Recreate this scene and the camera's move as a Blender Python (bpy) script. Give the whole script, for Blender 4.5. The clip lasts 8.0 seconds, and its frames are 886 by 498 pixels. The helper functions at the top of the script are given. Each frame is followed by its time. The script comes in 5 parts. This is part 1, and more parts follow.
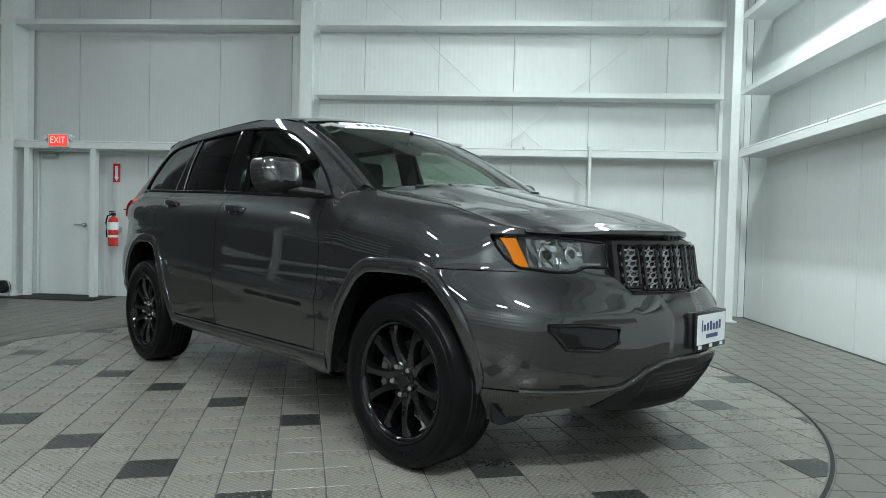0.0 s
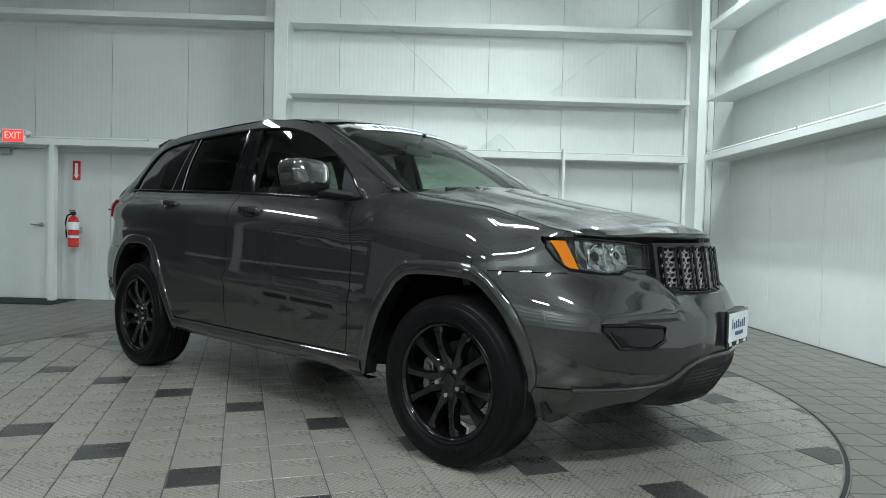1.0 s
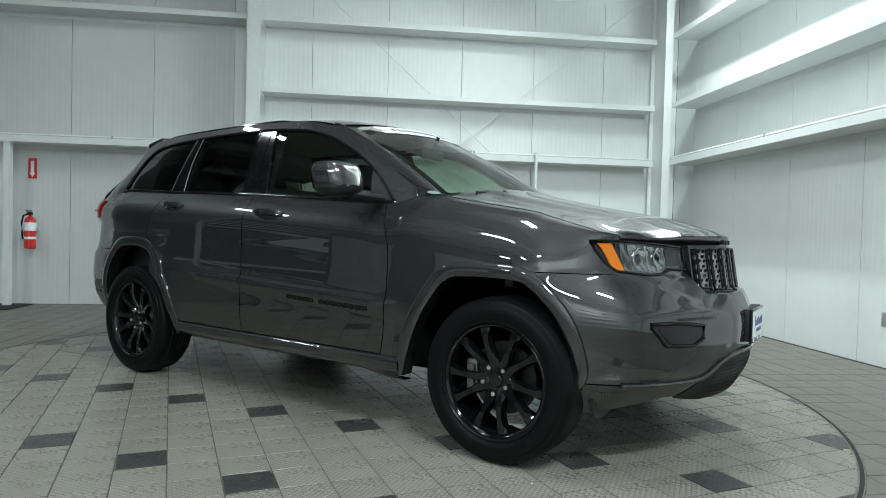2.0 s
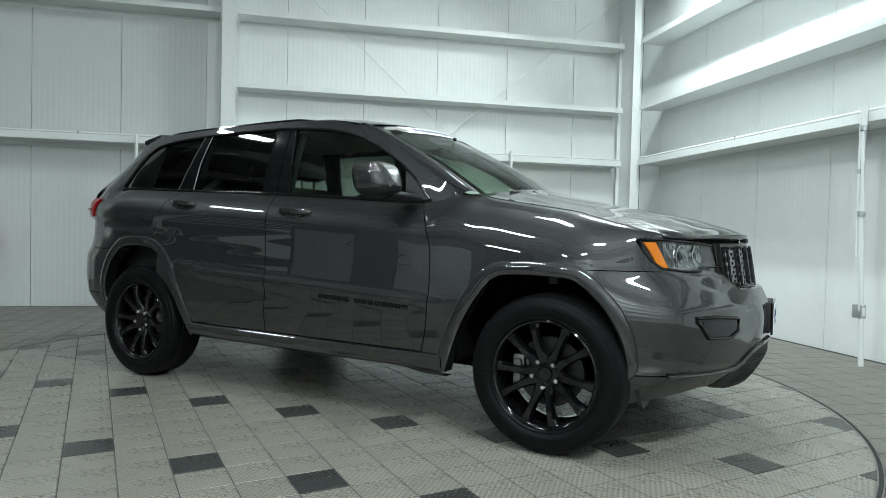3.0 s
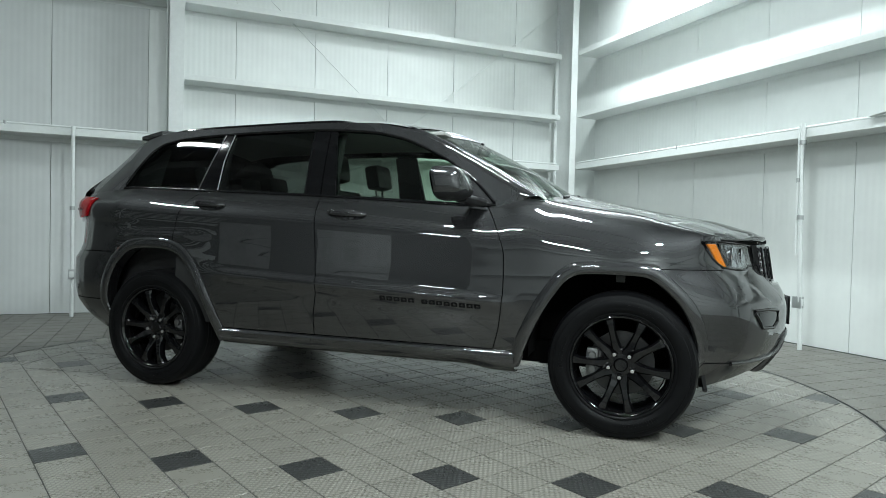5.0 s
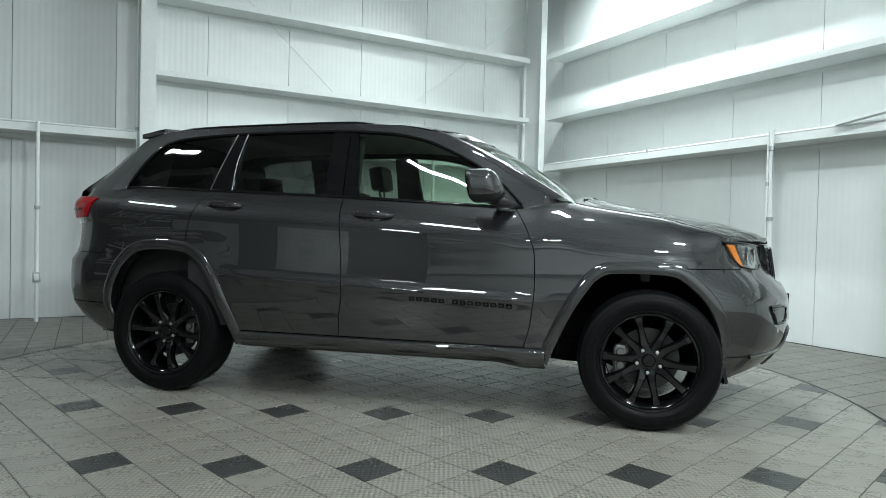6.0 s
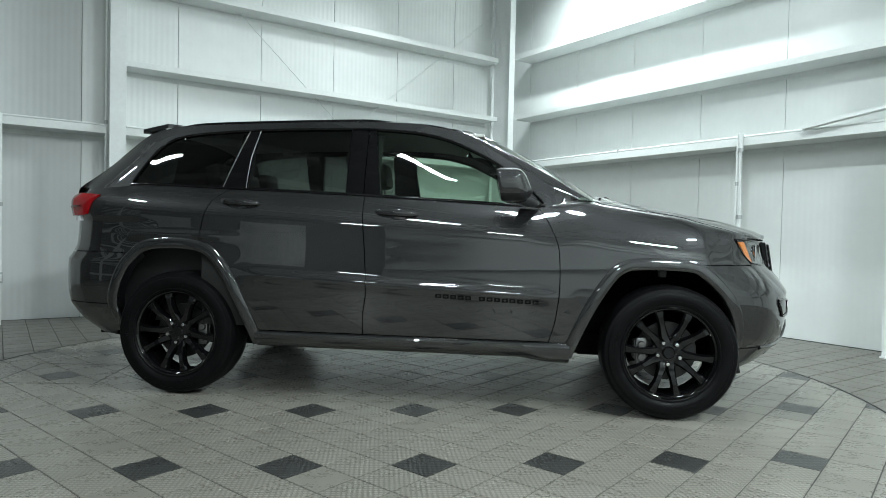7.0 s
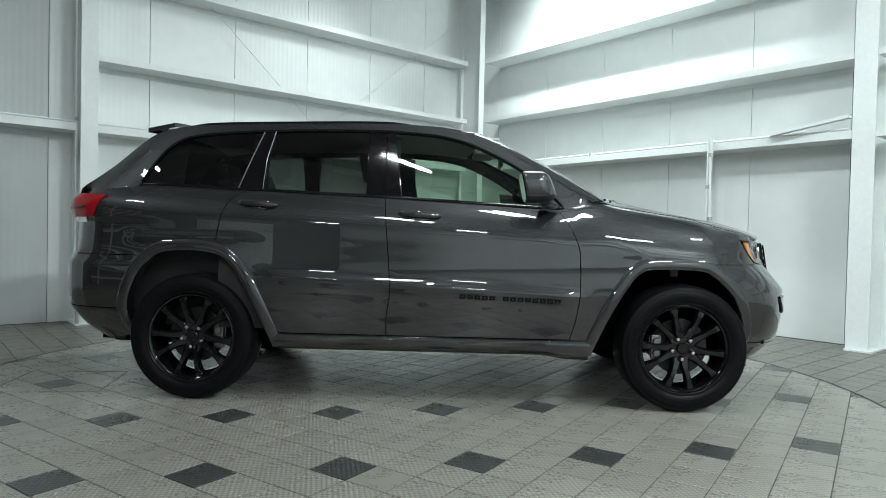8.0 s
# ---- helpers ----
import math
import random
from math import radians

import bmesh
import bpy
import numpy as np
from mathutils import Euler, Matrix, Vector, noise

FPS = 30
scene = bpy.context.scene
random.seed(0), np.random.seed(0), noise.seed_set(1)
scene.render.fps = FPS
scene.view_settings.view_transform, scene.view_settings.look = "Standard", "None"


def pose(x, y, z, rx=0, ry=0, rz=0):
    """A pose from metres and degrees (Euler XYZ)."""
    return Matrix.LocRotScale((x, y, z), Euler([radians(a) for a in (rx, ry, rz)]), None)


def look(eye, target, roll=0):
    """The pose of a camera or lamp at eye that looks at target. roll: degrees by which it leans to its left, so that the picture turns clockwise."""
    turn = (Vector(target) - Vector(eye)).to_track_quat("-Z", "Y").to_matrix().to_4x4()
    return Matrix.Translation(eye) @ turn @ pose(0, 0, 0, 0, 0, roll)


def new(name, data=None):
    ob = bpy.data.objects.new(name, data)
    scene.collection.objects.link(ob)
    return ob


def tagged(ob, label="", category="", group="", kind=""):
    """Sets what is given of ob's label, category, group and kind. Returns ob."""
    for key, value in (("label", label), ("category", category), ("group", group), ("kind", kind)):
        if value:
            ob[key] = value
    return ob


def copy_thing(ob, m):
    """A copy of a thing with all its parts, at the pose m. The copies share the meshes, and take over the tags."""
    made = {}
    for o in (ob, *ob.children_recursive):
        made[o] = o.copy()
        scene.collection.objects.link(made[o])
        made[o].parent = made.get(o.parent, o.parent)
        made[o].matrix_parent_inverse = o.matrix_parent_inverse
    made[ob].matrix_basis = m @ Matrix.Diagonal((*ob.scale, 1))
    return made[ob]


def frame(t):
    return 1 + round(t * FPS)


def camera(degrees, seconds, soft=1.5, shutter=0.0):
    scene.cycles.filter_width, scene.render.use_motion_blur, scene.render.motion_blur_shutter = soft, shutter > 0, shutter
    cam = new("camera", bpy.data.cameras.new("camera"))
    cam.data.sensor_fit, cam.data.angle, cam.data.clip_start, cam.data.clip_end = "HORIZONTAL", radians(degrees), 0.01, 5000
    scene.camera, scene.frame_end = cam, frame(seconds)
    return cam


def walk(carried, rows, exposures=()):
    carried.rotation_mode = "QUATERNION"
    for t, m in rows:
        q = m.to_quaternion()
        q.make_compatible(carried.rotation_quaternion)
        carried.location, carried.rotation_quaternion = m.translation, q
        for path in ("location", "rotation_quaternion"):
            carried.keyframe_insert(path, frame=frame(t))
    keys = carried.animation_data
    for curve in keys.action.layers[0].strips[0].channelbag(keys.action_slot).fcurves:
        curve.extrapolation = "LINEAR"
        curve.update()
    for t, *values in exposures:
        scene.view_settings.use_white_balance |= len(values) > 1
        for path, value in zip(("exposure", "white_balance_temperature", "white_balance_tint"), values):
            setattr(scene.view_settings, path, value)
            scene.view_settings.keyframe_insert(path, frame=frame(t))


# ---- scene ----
# camera: t, x, y, z, yaw, pitch, roll
cam = camera(68.84, 8.0, soft=0.8)
PATH = [
    (0.00, 0.051, -0.036, 1.019, 3.79, -1.59, 1.46),
    (0.50, -0.167, -0.061, 1.021, 1.43, -1.60, 1.41),
    (1.00, -0.399, -0.084, 1.022, -1.37, -1.52, 1.50),
    (1.50, -0.641, -0.101, 1.023, -4.33, -1.34, 1.54),
    (2.25, -1.020, -0.112, 1.023, -8.18, -1.45, 1.45),
    (3.00, -1.407, -0.098, 1.023, -12.32, -1.52, 1.37),
    (3.50, -1.667, -0.073, 1.023, -15.01, -1.43, 1.42),
    (4.00, -1.926, -0.033, 1.022, -17.65, -1.34, 1.38),
    (4.50, -2.181, 0.021, 1.021, -20.61, -1.38, 1.40),
    (5.25, -2.556, 0.129, 1.018, -24.77, -1.35, 1.37),
    (6.00, -2.918, 0.267, 1.016, -28.99, -1.27, 1.36),
    (6.50, -3.150, 0.374, 1.013, -31.77, -1.28, 1.34),
    (7.00, -3.375, 0.491, 1.011, -34.59, -1.41, 1.29),
    (7.50, -3.592, 0.614, 1.009, -37.36, -1.37, 1.28),
    (8.00, -3.801, 0.742, 1.006, -39.99, -1.24, 1.24),
]
walk(cam, [(t, look((x, y, z), (x - 4 * math.sin(radians(yaw)) * math.cos(radians(pitch)), y + 4 * math.cos(radians(yaw)) * math.cos(radians(pitch)), z + 4 * math.sin(radians(pitch))), roll))
           for t, x, y, z, yaw, pitch, roll in PATH],
     exposures=((0.0, -0.12), (1.5, -0.09), (3.0, -0.04), (4.5, 0.0), (8.0, 0.0)))

# ---- light: the hall's own high-bay lights, with a dim grey world beyond the walls ----
world = bpy.data.worlds.new("world")
scene.world = world
world.use_nodes = True
world.node_tree.nodes["Background"].inputs[0].default_value = (0.6, 0.7, 0.68, 1)
world.node_tree.nodes["Background"].inputs[1].default_value = 0.02
LAMP_WATTS, LAMP_SPREAD = 54.0, 128.0
LAMP_Z, LAMP_TILT = 4.75, 38.0
# x, y, whether the fixture lies along y (its panels then lean east and west), and its share of LAMP_WATTS
LAMP_SPOTS = ((2.2, 5.9, True, 2.2), (-0.8, 2.8, True, 1.0), (0.4, -1.2, False, 2.6), (-4.3, 1.2, True, 1.0), (-2.8, -3.4, False, 1.7), (-7.2, -3.7, True, 1.6), (-6.4, 5.4, True, 0.7),
              (-11.2, -2.6, True, 1.0))


# ---- materials ----
def material(name, colour=(0.5, 0.5, 0.5), rough=0.5, metal=0.0, coat=0.0, coat_rough=0.03, vary=0.0, scale=8.0,
             bump=0.0, bump_scale=60.0, stretch=(1, 1, 1), rough_vary=0.0, spec=0.5, each=0.0):
    m = bpy.data.materials.new(name)
    m.use_nodes = True
    nt = m.node_tree
    b = nt.nodes["Principled BSDF"]
    b.inputs["Base Color"].default_value = (*colour, 1)
    b.inputs["Roughness"].default_value = rough
    b.inputs["Metallic"].default_value = metal
    b.inputs["Coat Weight"].default_value = coat
    b.inputs["Coat Roughness"].default_value = coat_rough
    b.inputs["Specular IOR Level"].default_value = spec
    tc = nt.nodes.new("ShaderNodeTexCoord")
    mp = nt.nodes.new("ShaderNodeMapping")
    mp.inputs["Scale"].default_value = stretch
    nt.links.new(tc.outputs["Object"], mp.inputs[0])
    if vary or rough_vary or each:
        n1 = nt.nodes.new("ShaderNodeTexNoise")
        n1.inputs["Scale"].default_value = scale
        n1.inputs["Detail"].default_value = 6
        nt.links.new(mp.outputs[0], n1.inputs["Vector"])
        n2 = nt.nodes.new("ShaderNodeTexNoise")
        n2.inputs["Scale"].default_value = scale * 9
        n2.inputs["Detail"].default_value = 4
        nt.links.new(mp.outputs[0], n2.inputs["Vector"])
        add = nt.nodes.new("ShaderNodeMath")
        add.operation = "ADD"
        nt.links.new(n1.outputs[0], add.inputs[0])
        nt.links.new(n2.outputs[0], add.inputs[1])
        rng = nt.nodes.new("ShaderNodeMapRange")
        rng.inputs[1].default_value, rng.inputs[2].default_value = 0.6, 1.4
        rng.inputs[3].default_value, rng.inputs[4].default_value = 1 - vary, 1 + vary
        nt.links.new(add.outputs[0], rng.inputs[0])
        value = rng.outputs[0]
        if each:
            info = nt.nodes.new("ShaderNodeObjectInfo")
            geo = nt.nodes.new("ShaderNodeNewGeometry")
            both = nt.nodes.new("ShaderNodeMath")
            both.operation = "ADD"
            nt.links.new(info.outputs["Random"], both.inputs[0])
            nt.links.new(geo.outputs["Random Per Island"], both.inputs[1])
            fr = nt.nodes.new("ShaderNodeMath")
            fr.operation = "FRACT"
            nt.links.new(both.outputs[0], fr.inputs[0])
            r2 = nt.nodes.new("ShaderNodeMapRange")
            r2.inputs[3].default_value, r2.inputs[4].default_value = 1 - each, 1 + each
            nt.links.new(fr.outputs[0], r2.inputs[0])
            mul = nt.nodes.new("ShaderNodeMath")
            mul.operation = "MULTIPLY"
            nt.links.new(value, mul.inputs[0])
            nt.links.new(r2.outputs[0], mul.inputs[1])
            value = mul.outputs[0]
        mix = nt.nodes.new("ShaderNodeVectorMath")
        mix.operation = "SCALE"
        mix.inputs[0].default_value = colour
        nt.links.new(value, mix.inputs["Scale"])
        nt.links.new(mix.outputs[0], b.inputs["Base Color"])
        if rough_vary:
            r3 = nt.nodes.new("ShaderNodeMapRange")
            r3.inputs[1].default_value, r3.inputs[2].default_value = 0.6, 1.4
            r3.inputs[3].default_value, r3.inputs[4].default_value = rough - rough_vary, rough + rough_vary
            nt.links.new(add.outputs[0], r3.inputs[0])
            nt.links.new(r3.outputs[0], b.inputs["Roughness"])
    if bump:
        n3 = nt.nodes.new("ShaderNodeTexNoise")
        n3.inputs["Scale"].default_value = bump_scale
        n3.inputs["Detail"].default_value = 3
        nt.links.new(mp.outputs[0], n3.inputs["Vector"])
        bp = nt.nodes.new("ShaderNodeBump")
        bp.inputs["Strength"].default_value = bump
        bp.inputs["Distance"].default_value = 0.002
        nt.links.new(n3.outputs[0], bp.inputs["Height"])
        nt.links.new(bp.outputs[0], b.inputs["Normal"])
    return m


def glass(name, tint, gloss=1.0):
    """Thin pane: tinted see-through with mirror gloss that grows at a slant."""
    m = bpy.data.materials.new(name)
    m.use_nodes = True
    nt = m.node_tree
    nt.nodes.remove(nt.nodes["Principled BSDF"])
    tr = nt.nodes.new("ShaderNodeBsdfTransparent")
    tr.inputs[0].default_value = (*tint, 1)
    gl = nt.nodes.new("ShaderNodeBsdfGlossy")
    gl.inputs["Roughness"].default_value = 0.01
    fr = nt.nodes.new("ShaderNodeLayerWeight")
    fr.inputs[0].default_value = 0.5
    steep = nt.nodes.new("ShaderNodeMath")
    steep.operation = "POWER"
    steep.inputs[1].default_value = 5.0
    nt.links.new(fr.outputs["Facing"], steep.inputs[0])
    k = nt.nodes.new("ShaderNodeMath")
    k.operation = "MULTIPLY_ADD"
    k.inputs[1].default_value, k.inputs[2].default_value = 0.92 * gloss, 0.08 * gloss
    nt.links.new(steep.outputs[0], k.inputs[0])
    mx = nt.nodes.new("ShaderNodeMixShader")
    nt.links.new(k.outputs[0], mx.inputs[0])
    nt.links.new(tr.outputs[0], mx.inputs[1])
    nt.links.new(gl.outputs[0], mx.inputs[2])
    nt.links.new(mx.outputs[0], nt.nodes["Material Output"].inputs[0])
    return m


def glow(name, colour, strength):
    m = bpy.data.materials.new(name)
    m.use_nodes = True
    b = m.node_tree.nodes["Principled BSDF"]
    b.inputs["Base Color"].default_value = (*colour, 1)
    b.inputs["Emission Color"].default_value = (*colour, 1)
    b.inputs["Emission Strength"].default_value = strength
    return m


def ribbed(name, colour, rough, axis):
    """White-painted metal panel with fine upright ribs along the wall's run."""
    m = material(name, colour, rough, vary=0.04, scale=0.7, rough_vary=0.06)
    nt = m.node_tree
    b = nt.nodes["Principled BSDF"]
    tc = nt.nodes.new("ShaderNodeTexCoord")
    sep = nt.nodes.new("ShaderNodeSeparateXYZ")
    nt.links.new(tc.outputs["Object"], sep.inputs[0])
    mul = nt.nodes.new("ShaderNodeMath")
    mul.operation = "MULTIPLY"
    mul.inputs[1].default_value = 2 * math.pi / 0.0625
    nt.links.new(sep.outputs[axis], mul.inputs[0])
    sn = nt.nodes.new("ShaderNodeMath")
    sn.operation = "SINE"
    nt.links.new(mul.outputs[0], sn.inputs[0])
    noise_ = nt.nodes.new("ShaderNodeTexNoise")
    noise_.inputs["Scale"].default_value = 0.9
    nt.links.new(tc.outputs["Object"], noise_.inputs["Vector"])
    wave = nt.nodes.new("ShaderNodeMath")
    wave.operation = "MULTIPLY_ADD"
    wave.inputs[1].default_value = 5.0
    nt.links.new(noise_.outputs[0], wave.inputs[0])
    nt.links.new(sn.outputs[0], wave.inputs[2])
    bp = nt.nodes.new("ShaderNodeBump")
    bp.inputs["Strength"].default_value = 0.36
    bp.inputs["Distance"].default_value = 0.0012
    nt.links.new(wave.outputs[0], bp.inputs["Height"])
    nt.links.new(bp.outputs[0], b.inputs["Normal"])
    return m


def studded(name, colour, rough, each):
    """Glazed floor tile with rows of small raised studs."""
    m = material(name, colour, rough, vary=0.07, scale=5, each=each, rough_vary=0.05)
    nt = m.node_tree
    b = nt.nodes["Principled BSDF"]
    tc = nt.nodes.new("ShaderNodeTexCoord")
    rot = nt.nodes.new("ShaderNodeMapping")
    rot.inputs["Rotation"].default_value = (0, 0, radians(45))
    rot.inputs["Scale"].default_value = (48.6, 48.6, 0)
    nt.links.new(tc.outputs["Object"], rot.inputs[0])
    vor = nt.nodes.new("ShaderNodeTexVoronoi")
    vor.inputs["Scale"].default_value = 1.0
    vor.inputs["Randomness"].default_value = 0.0
    nt.links.new(rot.outputs[0], vor.inputs["Vector"])
    rng = nt.nodes.new("ShaderNodeMapRange")
    rng.interpolation_type = "SMOOTHSTEP"
    rng.inputs[1].default_value, rng.inputs[2].default_value = 0.28, 0.42
    rng.inputs[3].default_value, rng.inputs[4].default_value = 1, 0
    nt.links.new(vor.outputs["Distance"], rng.inputs[0])
    bp = nt.nodes.new("ShaderNodeBump")
    # stud tops lighter, ground darker: the studs' glints are painted into the colour
    stud_glint = nt.nodes.new("ShaderNodeMapRange")
    stud_glint.inputs[3].default_value, stud_glint.inputs[4].default_value = 0.88, 1.42
    nt.links.new(rng.outputs[0], stud_glint.inputs[0])
    tops = nt.nodes.new("ShaderNodeVectorMath")
    tops.operation = "SCALE"
    nt.links.new(b.inputs["Base Color"].links[0].from_socket, tops.inputs[0])
    nt.links.new(stud_glint.outputs[0], tops.inputs["Scale"])
    nt.links.new(tops.outputs[0], b.inputs["Base Color"])
    bp.inputs["Strength"].default_value = 0.55
    bp.inputs["Distance"].default_value = 0.003
    nt.links.new(rng.outputs[0], bp.inputs["Height"])
    nt.links.new(bp.outputs[0], b.inputs["Normal"])
    return m


WALL_X = ribbed("white_panel_along_x", (0.74, 0.77, 0.755), 0.33, 0)
# same white panel, darkened: the west bay's weaker light is put into its colour
WALL_DIM = ribbed("dimmed_white_panel", (0.60, 0.625, 0.62), 0.36, 0)
WALL_Y = ribbed("white_panel_along_y", (0.74, 0.77, 0.755), 0.33, 1)
STEEL = material("white_painted_steel", (0.72, 0.75, 0.74), 0.38, vary=0.05, scale=3, rough_vary=0.08)
SEAM = material("panel_joint_grey", (0.33, 0.35, 0.34), 0.6, vary=0.1)
DOOR = material("white_door_paint", (0.70, 0.74, 0.73), 0.4, vary=0.04, scale=3)
CEIL = material("dull_ceiling_liner", (0.29, 0.30, 0.30), 0.7, vary=0.12, scale=1.5)
# near-black colour stands in for the far bay's dimness, reflected in the car
FAR_DIM_WALL = material("far_wall_dimness", (0.085, 0.088, 0.088), 0.6, vary=0.15, scale=1.0)
END_WALL = material("far_end_panel", (0.36, 0.37, 0.37), 0.5, vary=0.3, scale=1.2)
GREY_WALL = material("far_wall_panel", (0.78, 0.80, 0.79), 0.5, vary=0.08, scale=2)
TILE = material("grey_beige_tile", (0.170, 0.1625, 0.141), 0.30, vary=0.10, scale=9, each=0.06, rough_vary=0.10, bump=0.12, bump_scale=180)
TILE_DARK = material("charcoal_tile", (0.031, 0.032, 0.031), 0.30, vary=0.16, scale=9, each=0.12, rough_vary=0.10, bump=0.12, bump_scale=180)
STUD = studded("studded_grey_tile", (0.170, 0.1625, 0.141), 0.29, 0.06)
# tiles outside the turntable, darker than those on it
TILE_OUT = material("outer_grey_tile", (0.115, 0.1095, 0.094), 0.36, vary=0.12, scale=5, each=0.06, rough_vary=0.10, bump=0.12, bump_scale=180)
STUD_DARK = studded("studded_charcoal_tile", (0.031, 0.032, 0.031), 0.29, 0.12)
GROUT = material("dark_grout", (0.055, 0.055, 0.051), 0.85, vary=0.3, scale=12, bump=0.4)
FAR_FLOOR = material("grey_slab", (0.10, 0.10, 0.094), 0.4, vary=0.15, scale=2)
RING = material("steel_ring", (0.25, 0.25, 0.24), 0.35, metal=0.9, vary=0.2)
GAP = material("black_gap", (0.01, 0.01, 0.01), 0.8)
MAT_ = material("black_door_mat", (0.018, 0.018, 0.018), 0.95, vary=0.3, scale=40, bump=0.8, bump_scale=300)
PAINT = material("granite_metallic_paint", (0.019, 0.0194, 0.0205), 0.46, metal=0.75, coat=1.0, coat_rough=0.008, vary=0.05, scale=22, bump=0.07, bump_scale=4.5)
PAINT.node_tree.nodes["Principled BSDF"].inputs["Coat IOR"].default_value = 1.85
PAINT.node_tree.links.new(PAINT.node_tree.nodes["Bump"].outputs[0], PAINT.node_tree.nodes["Principled BSDF"].inputs["Coat Normal"])
LAMP_GREY = material("lamp_housing_grey", (0.05, 0.05, 0.053), 0.25, metal=0.8)
FACET = material("reflector_chrome", (0.42, 0.43, 0.45), 0.16, metal=1.0)
SMOKED = material("smoked_lens", (0.05, 0.05, 0.052), 0.08, coat=1.0)
BLACK = material("gloss_black", (0.005, 0.005, 0.0055), 0.07, spec=0.4)
PLASTIC = material("black_plastic", (0.010, 0.010, 0.011), 0.5, spec=0.3, vary=0.1, scale=40, bump=0.1, bump_scale=400)
UNDER = material("underbody_black", (0.003, 0.003, 0.003), 0.9, vary=0.2, spec=0.05)
RUBBER = material("tyre_rubber", (0.0045, 0.0046, 0.0050), 0.36, vary=0.18, scale=14, bump=0.12, bump_scale=200, rough_vary=0.10, spec=0.10)
WHEEL = material("gloss_black_wheel", (0.0025, 0.0025, 0.0029), 0.06, spec=0.5)
CHROME = material("chrome", (0.75, 0.75, 0.76), 0.10, metal=1.0)
CAST = material("cast_grey_metal", (0.22, 0.22, 0.22), 0.35, metal=0.9, vary=0.1)
SILVER = material("satin_silver", (0.50, 0.50, 0.51), 0.28, metal=0.9)
DISC = material("brake_disc_steel", (0.06, 0.06, 0.06), 0.42, metal=0.9, vary=0.15, scale=20)
CLEAR = glass("clear_lens", (0.93, 0.95, 0.95))
WINDOW = glass("green_tinted_glass", (0.60, 0.72, 0.63), 1.45)
SCREEN = glass("windscreen_glass", (0.66, 0.78, 0.70), 1.1)
PRIVACY = glass("dark_privacy_glass", (0.28, 0.315, 0.295), 1.6)
AMBER = material("amber_lens", (0.62, 0.165, 0.002), 0.15, coat=0.0, spec=0.3)
RED = material("red_lens", (0.26, 0.004, 0.007), 0.12, coat=0.0, spec=0.4, vary=0.25, scale=12)
RED_DARK = material("dark_red_lens", (0.07, 0.002, 0.003), 0.2, spec=0.3)
WHITE_LENS = material("white_lens", (0.75, 0.76, 0.78), 0.15, coat=1.0)
CABIN = material("cabin_black", (0.022, 0.022, 0.023), 0.65, vary=0.15, scale=12, bump=0.15)
LEATHER = material("black_leather", (0.028, 0.027, 0.027), 0.45, vary=0.15, scale=10, bump=0.2, bump_scale=150)
HEADLINER = material("grey_headliner", (0.42, 0.42, 0.40), 0.9, vary=0.05)
WHITE_CARD = material("white_vinyl", (0.80, 0.83, 0.85), 0.4, vary=0.03)
INK = material("blue_ink", (0.05, 0.07, 0.20), 0.5)
BADGE = material("black_badge", (0.004, 0.004, 0.0045), 0.45, spec=0.2)
EXT_RED = material("extinguisher_red", (0.62, 0.02, 0.015), 0.22, coat=0.7, vary=0.05)
GREY_METAL = material("galvanised_metal", (0.45, 0.47, 0.47), 0.4, metal=0.7, vary=0.1)
EXIT_GLOW = glow("exit_letter_glow", (1.0, 0.42, 0.36), 1.1)
EXIT_FACE = glow("exit_face_glow", (1.0, 0.05, 0.04), 0.95)


# ---- mesh helpers ----
def finish(bm, smooth=True):
    bmesh.ops.recalc_face_normals(bm, faces=bm.faces)
    me = bpy.data.meshes.new("mesh")
    bm.to_mesh(me)
    bm.free()
    if smooth:
        for p in me.polygons:
            p.use_smooth = True
        me.set_sharp_from_angle(angle=radians(38))
    return me


def part(name, bm, mat, parent=None, label="", smooth=True):
    """Links a bmesh as one mesh object under a thing or a part."""
    me = finish(bm, smooth) if isinstance(bm, bmesh.types.BMesh) else bm
    me.materials.clear()
    me.materials.append(mat)
    ob = new(name, me)
    if parent is not None:
        ob.parent = parent
    if label:
        ob["label"] = label
    return ob


def thing(name, label, category, m=None, group="", kind=""):
    ob = new(name)
    if m is not None:
        ob.matrix_world = m
    return tagged(ob, label, category, group, kind)


def box(bm, x0, x1, y0, y1, z0, z1, bevel=0.0, m=None):
    r = bmesh.ops.create_cube(bm, size=1.0)
    vs = r["verts"]
    for v in vs:
        v.co = Vector((x0 + (v.co.x + 0.5) * (x1 - x0), y0 + (v.co.y + 0.5) * (y1 - y0), z0 + (v.co.z + 0.5) * (z1 - z0)))
    if bevel:
        es = list({e for v in vs for e in v.link_edges})
        r2 = bmesh.ops.bevel(bm, geom=es, offset=bevel, segments=2, affect="EDGES", profile=0.6)
        vs = list({v for f in r2["faces"] for v in f.verts} | {v for v in vs if v.is_valid})
    if m is not None:
        bmesh.ops.transform(bm, matrix=m, verts=[v for v in vs if v.is_valid])
    return vs


def boxes(*spec, bevel=0.0):
    bm = bmesh.new()
    for s in spec:
        box(bm, *s, bevel=bevel)
    return bm


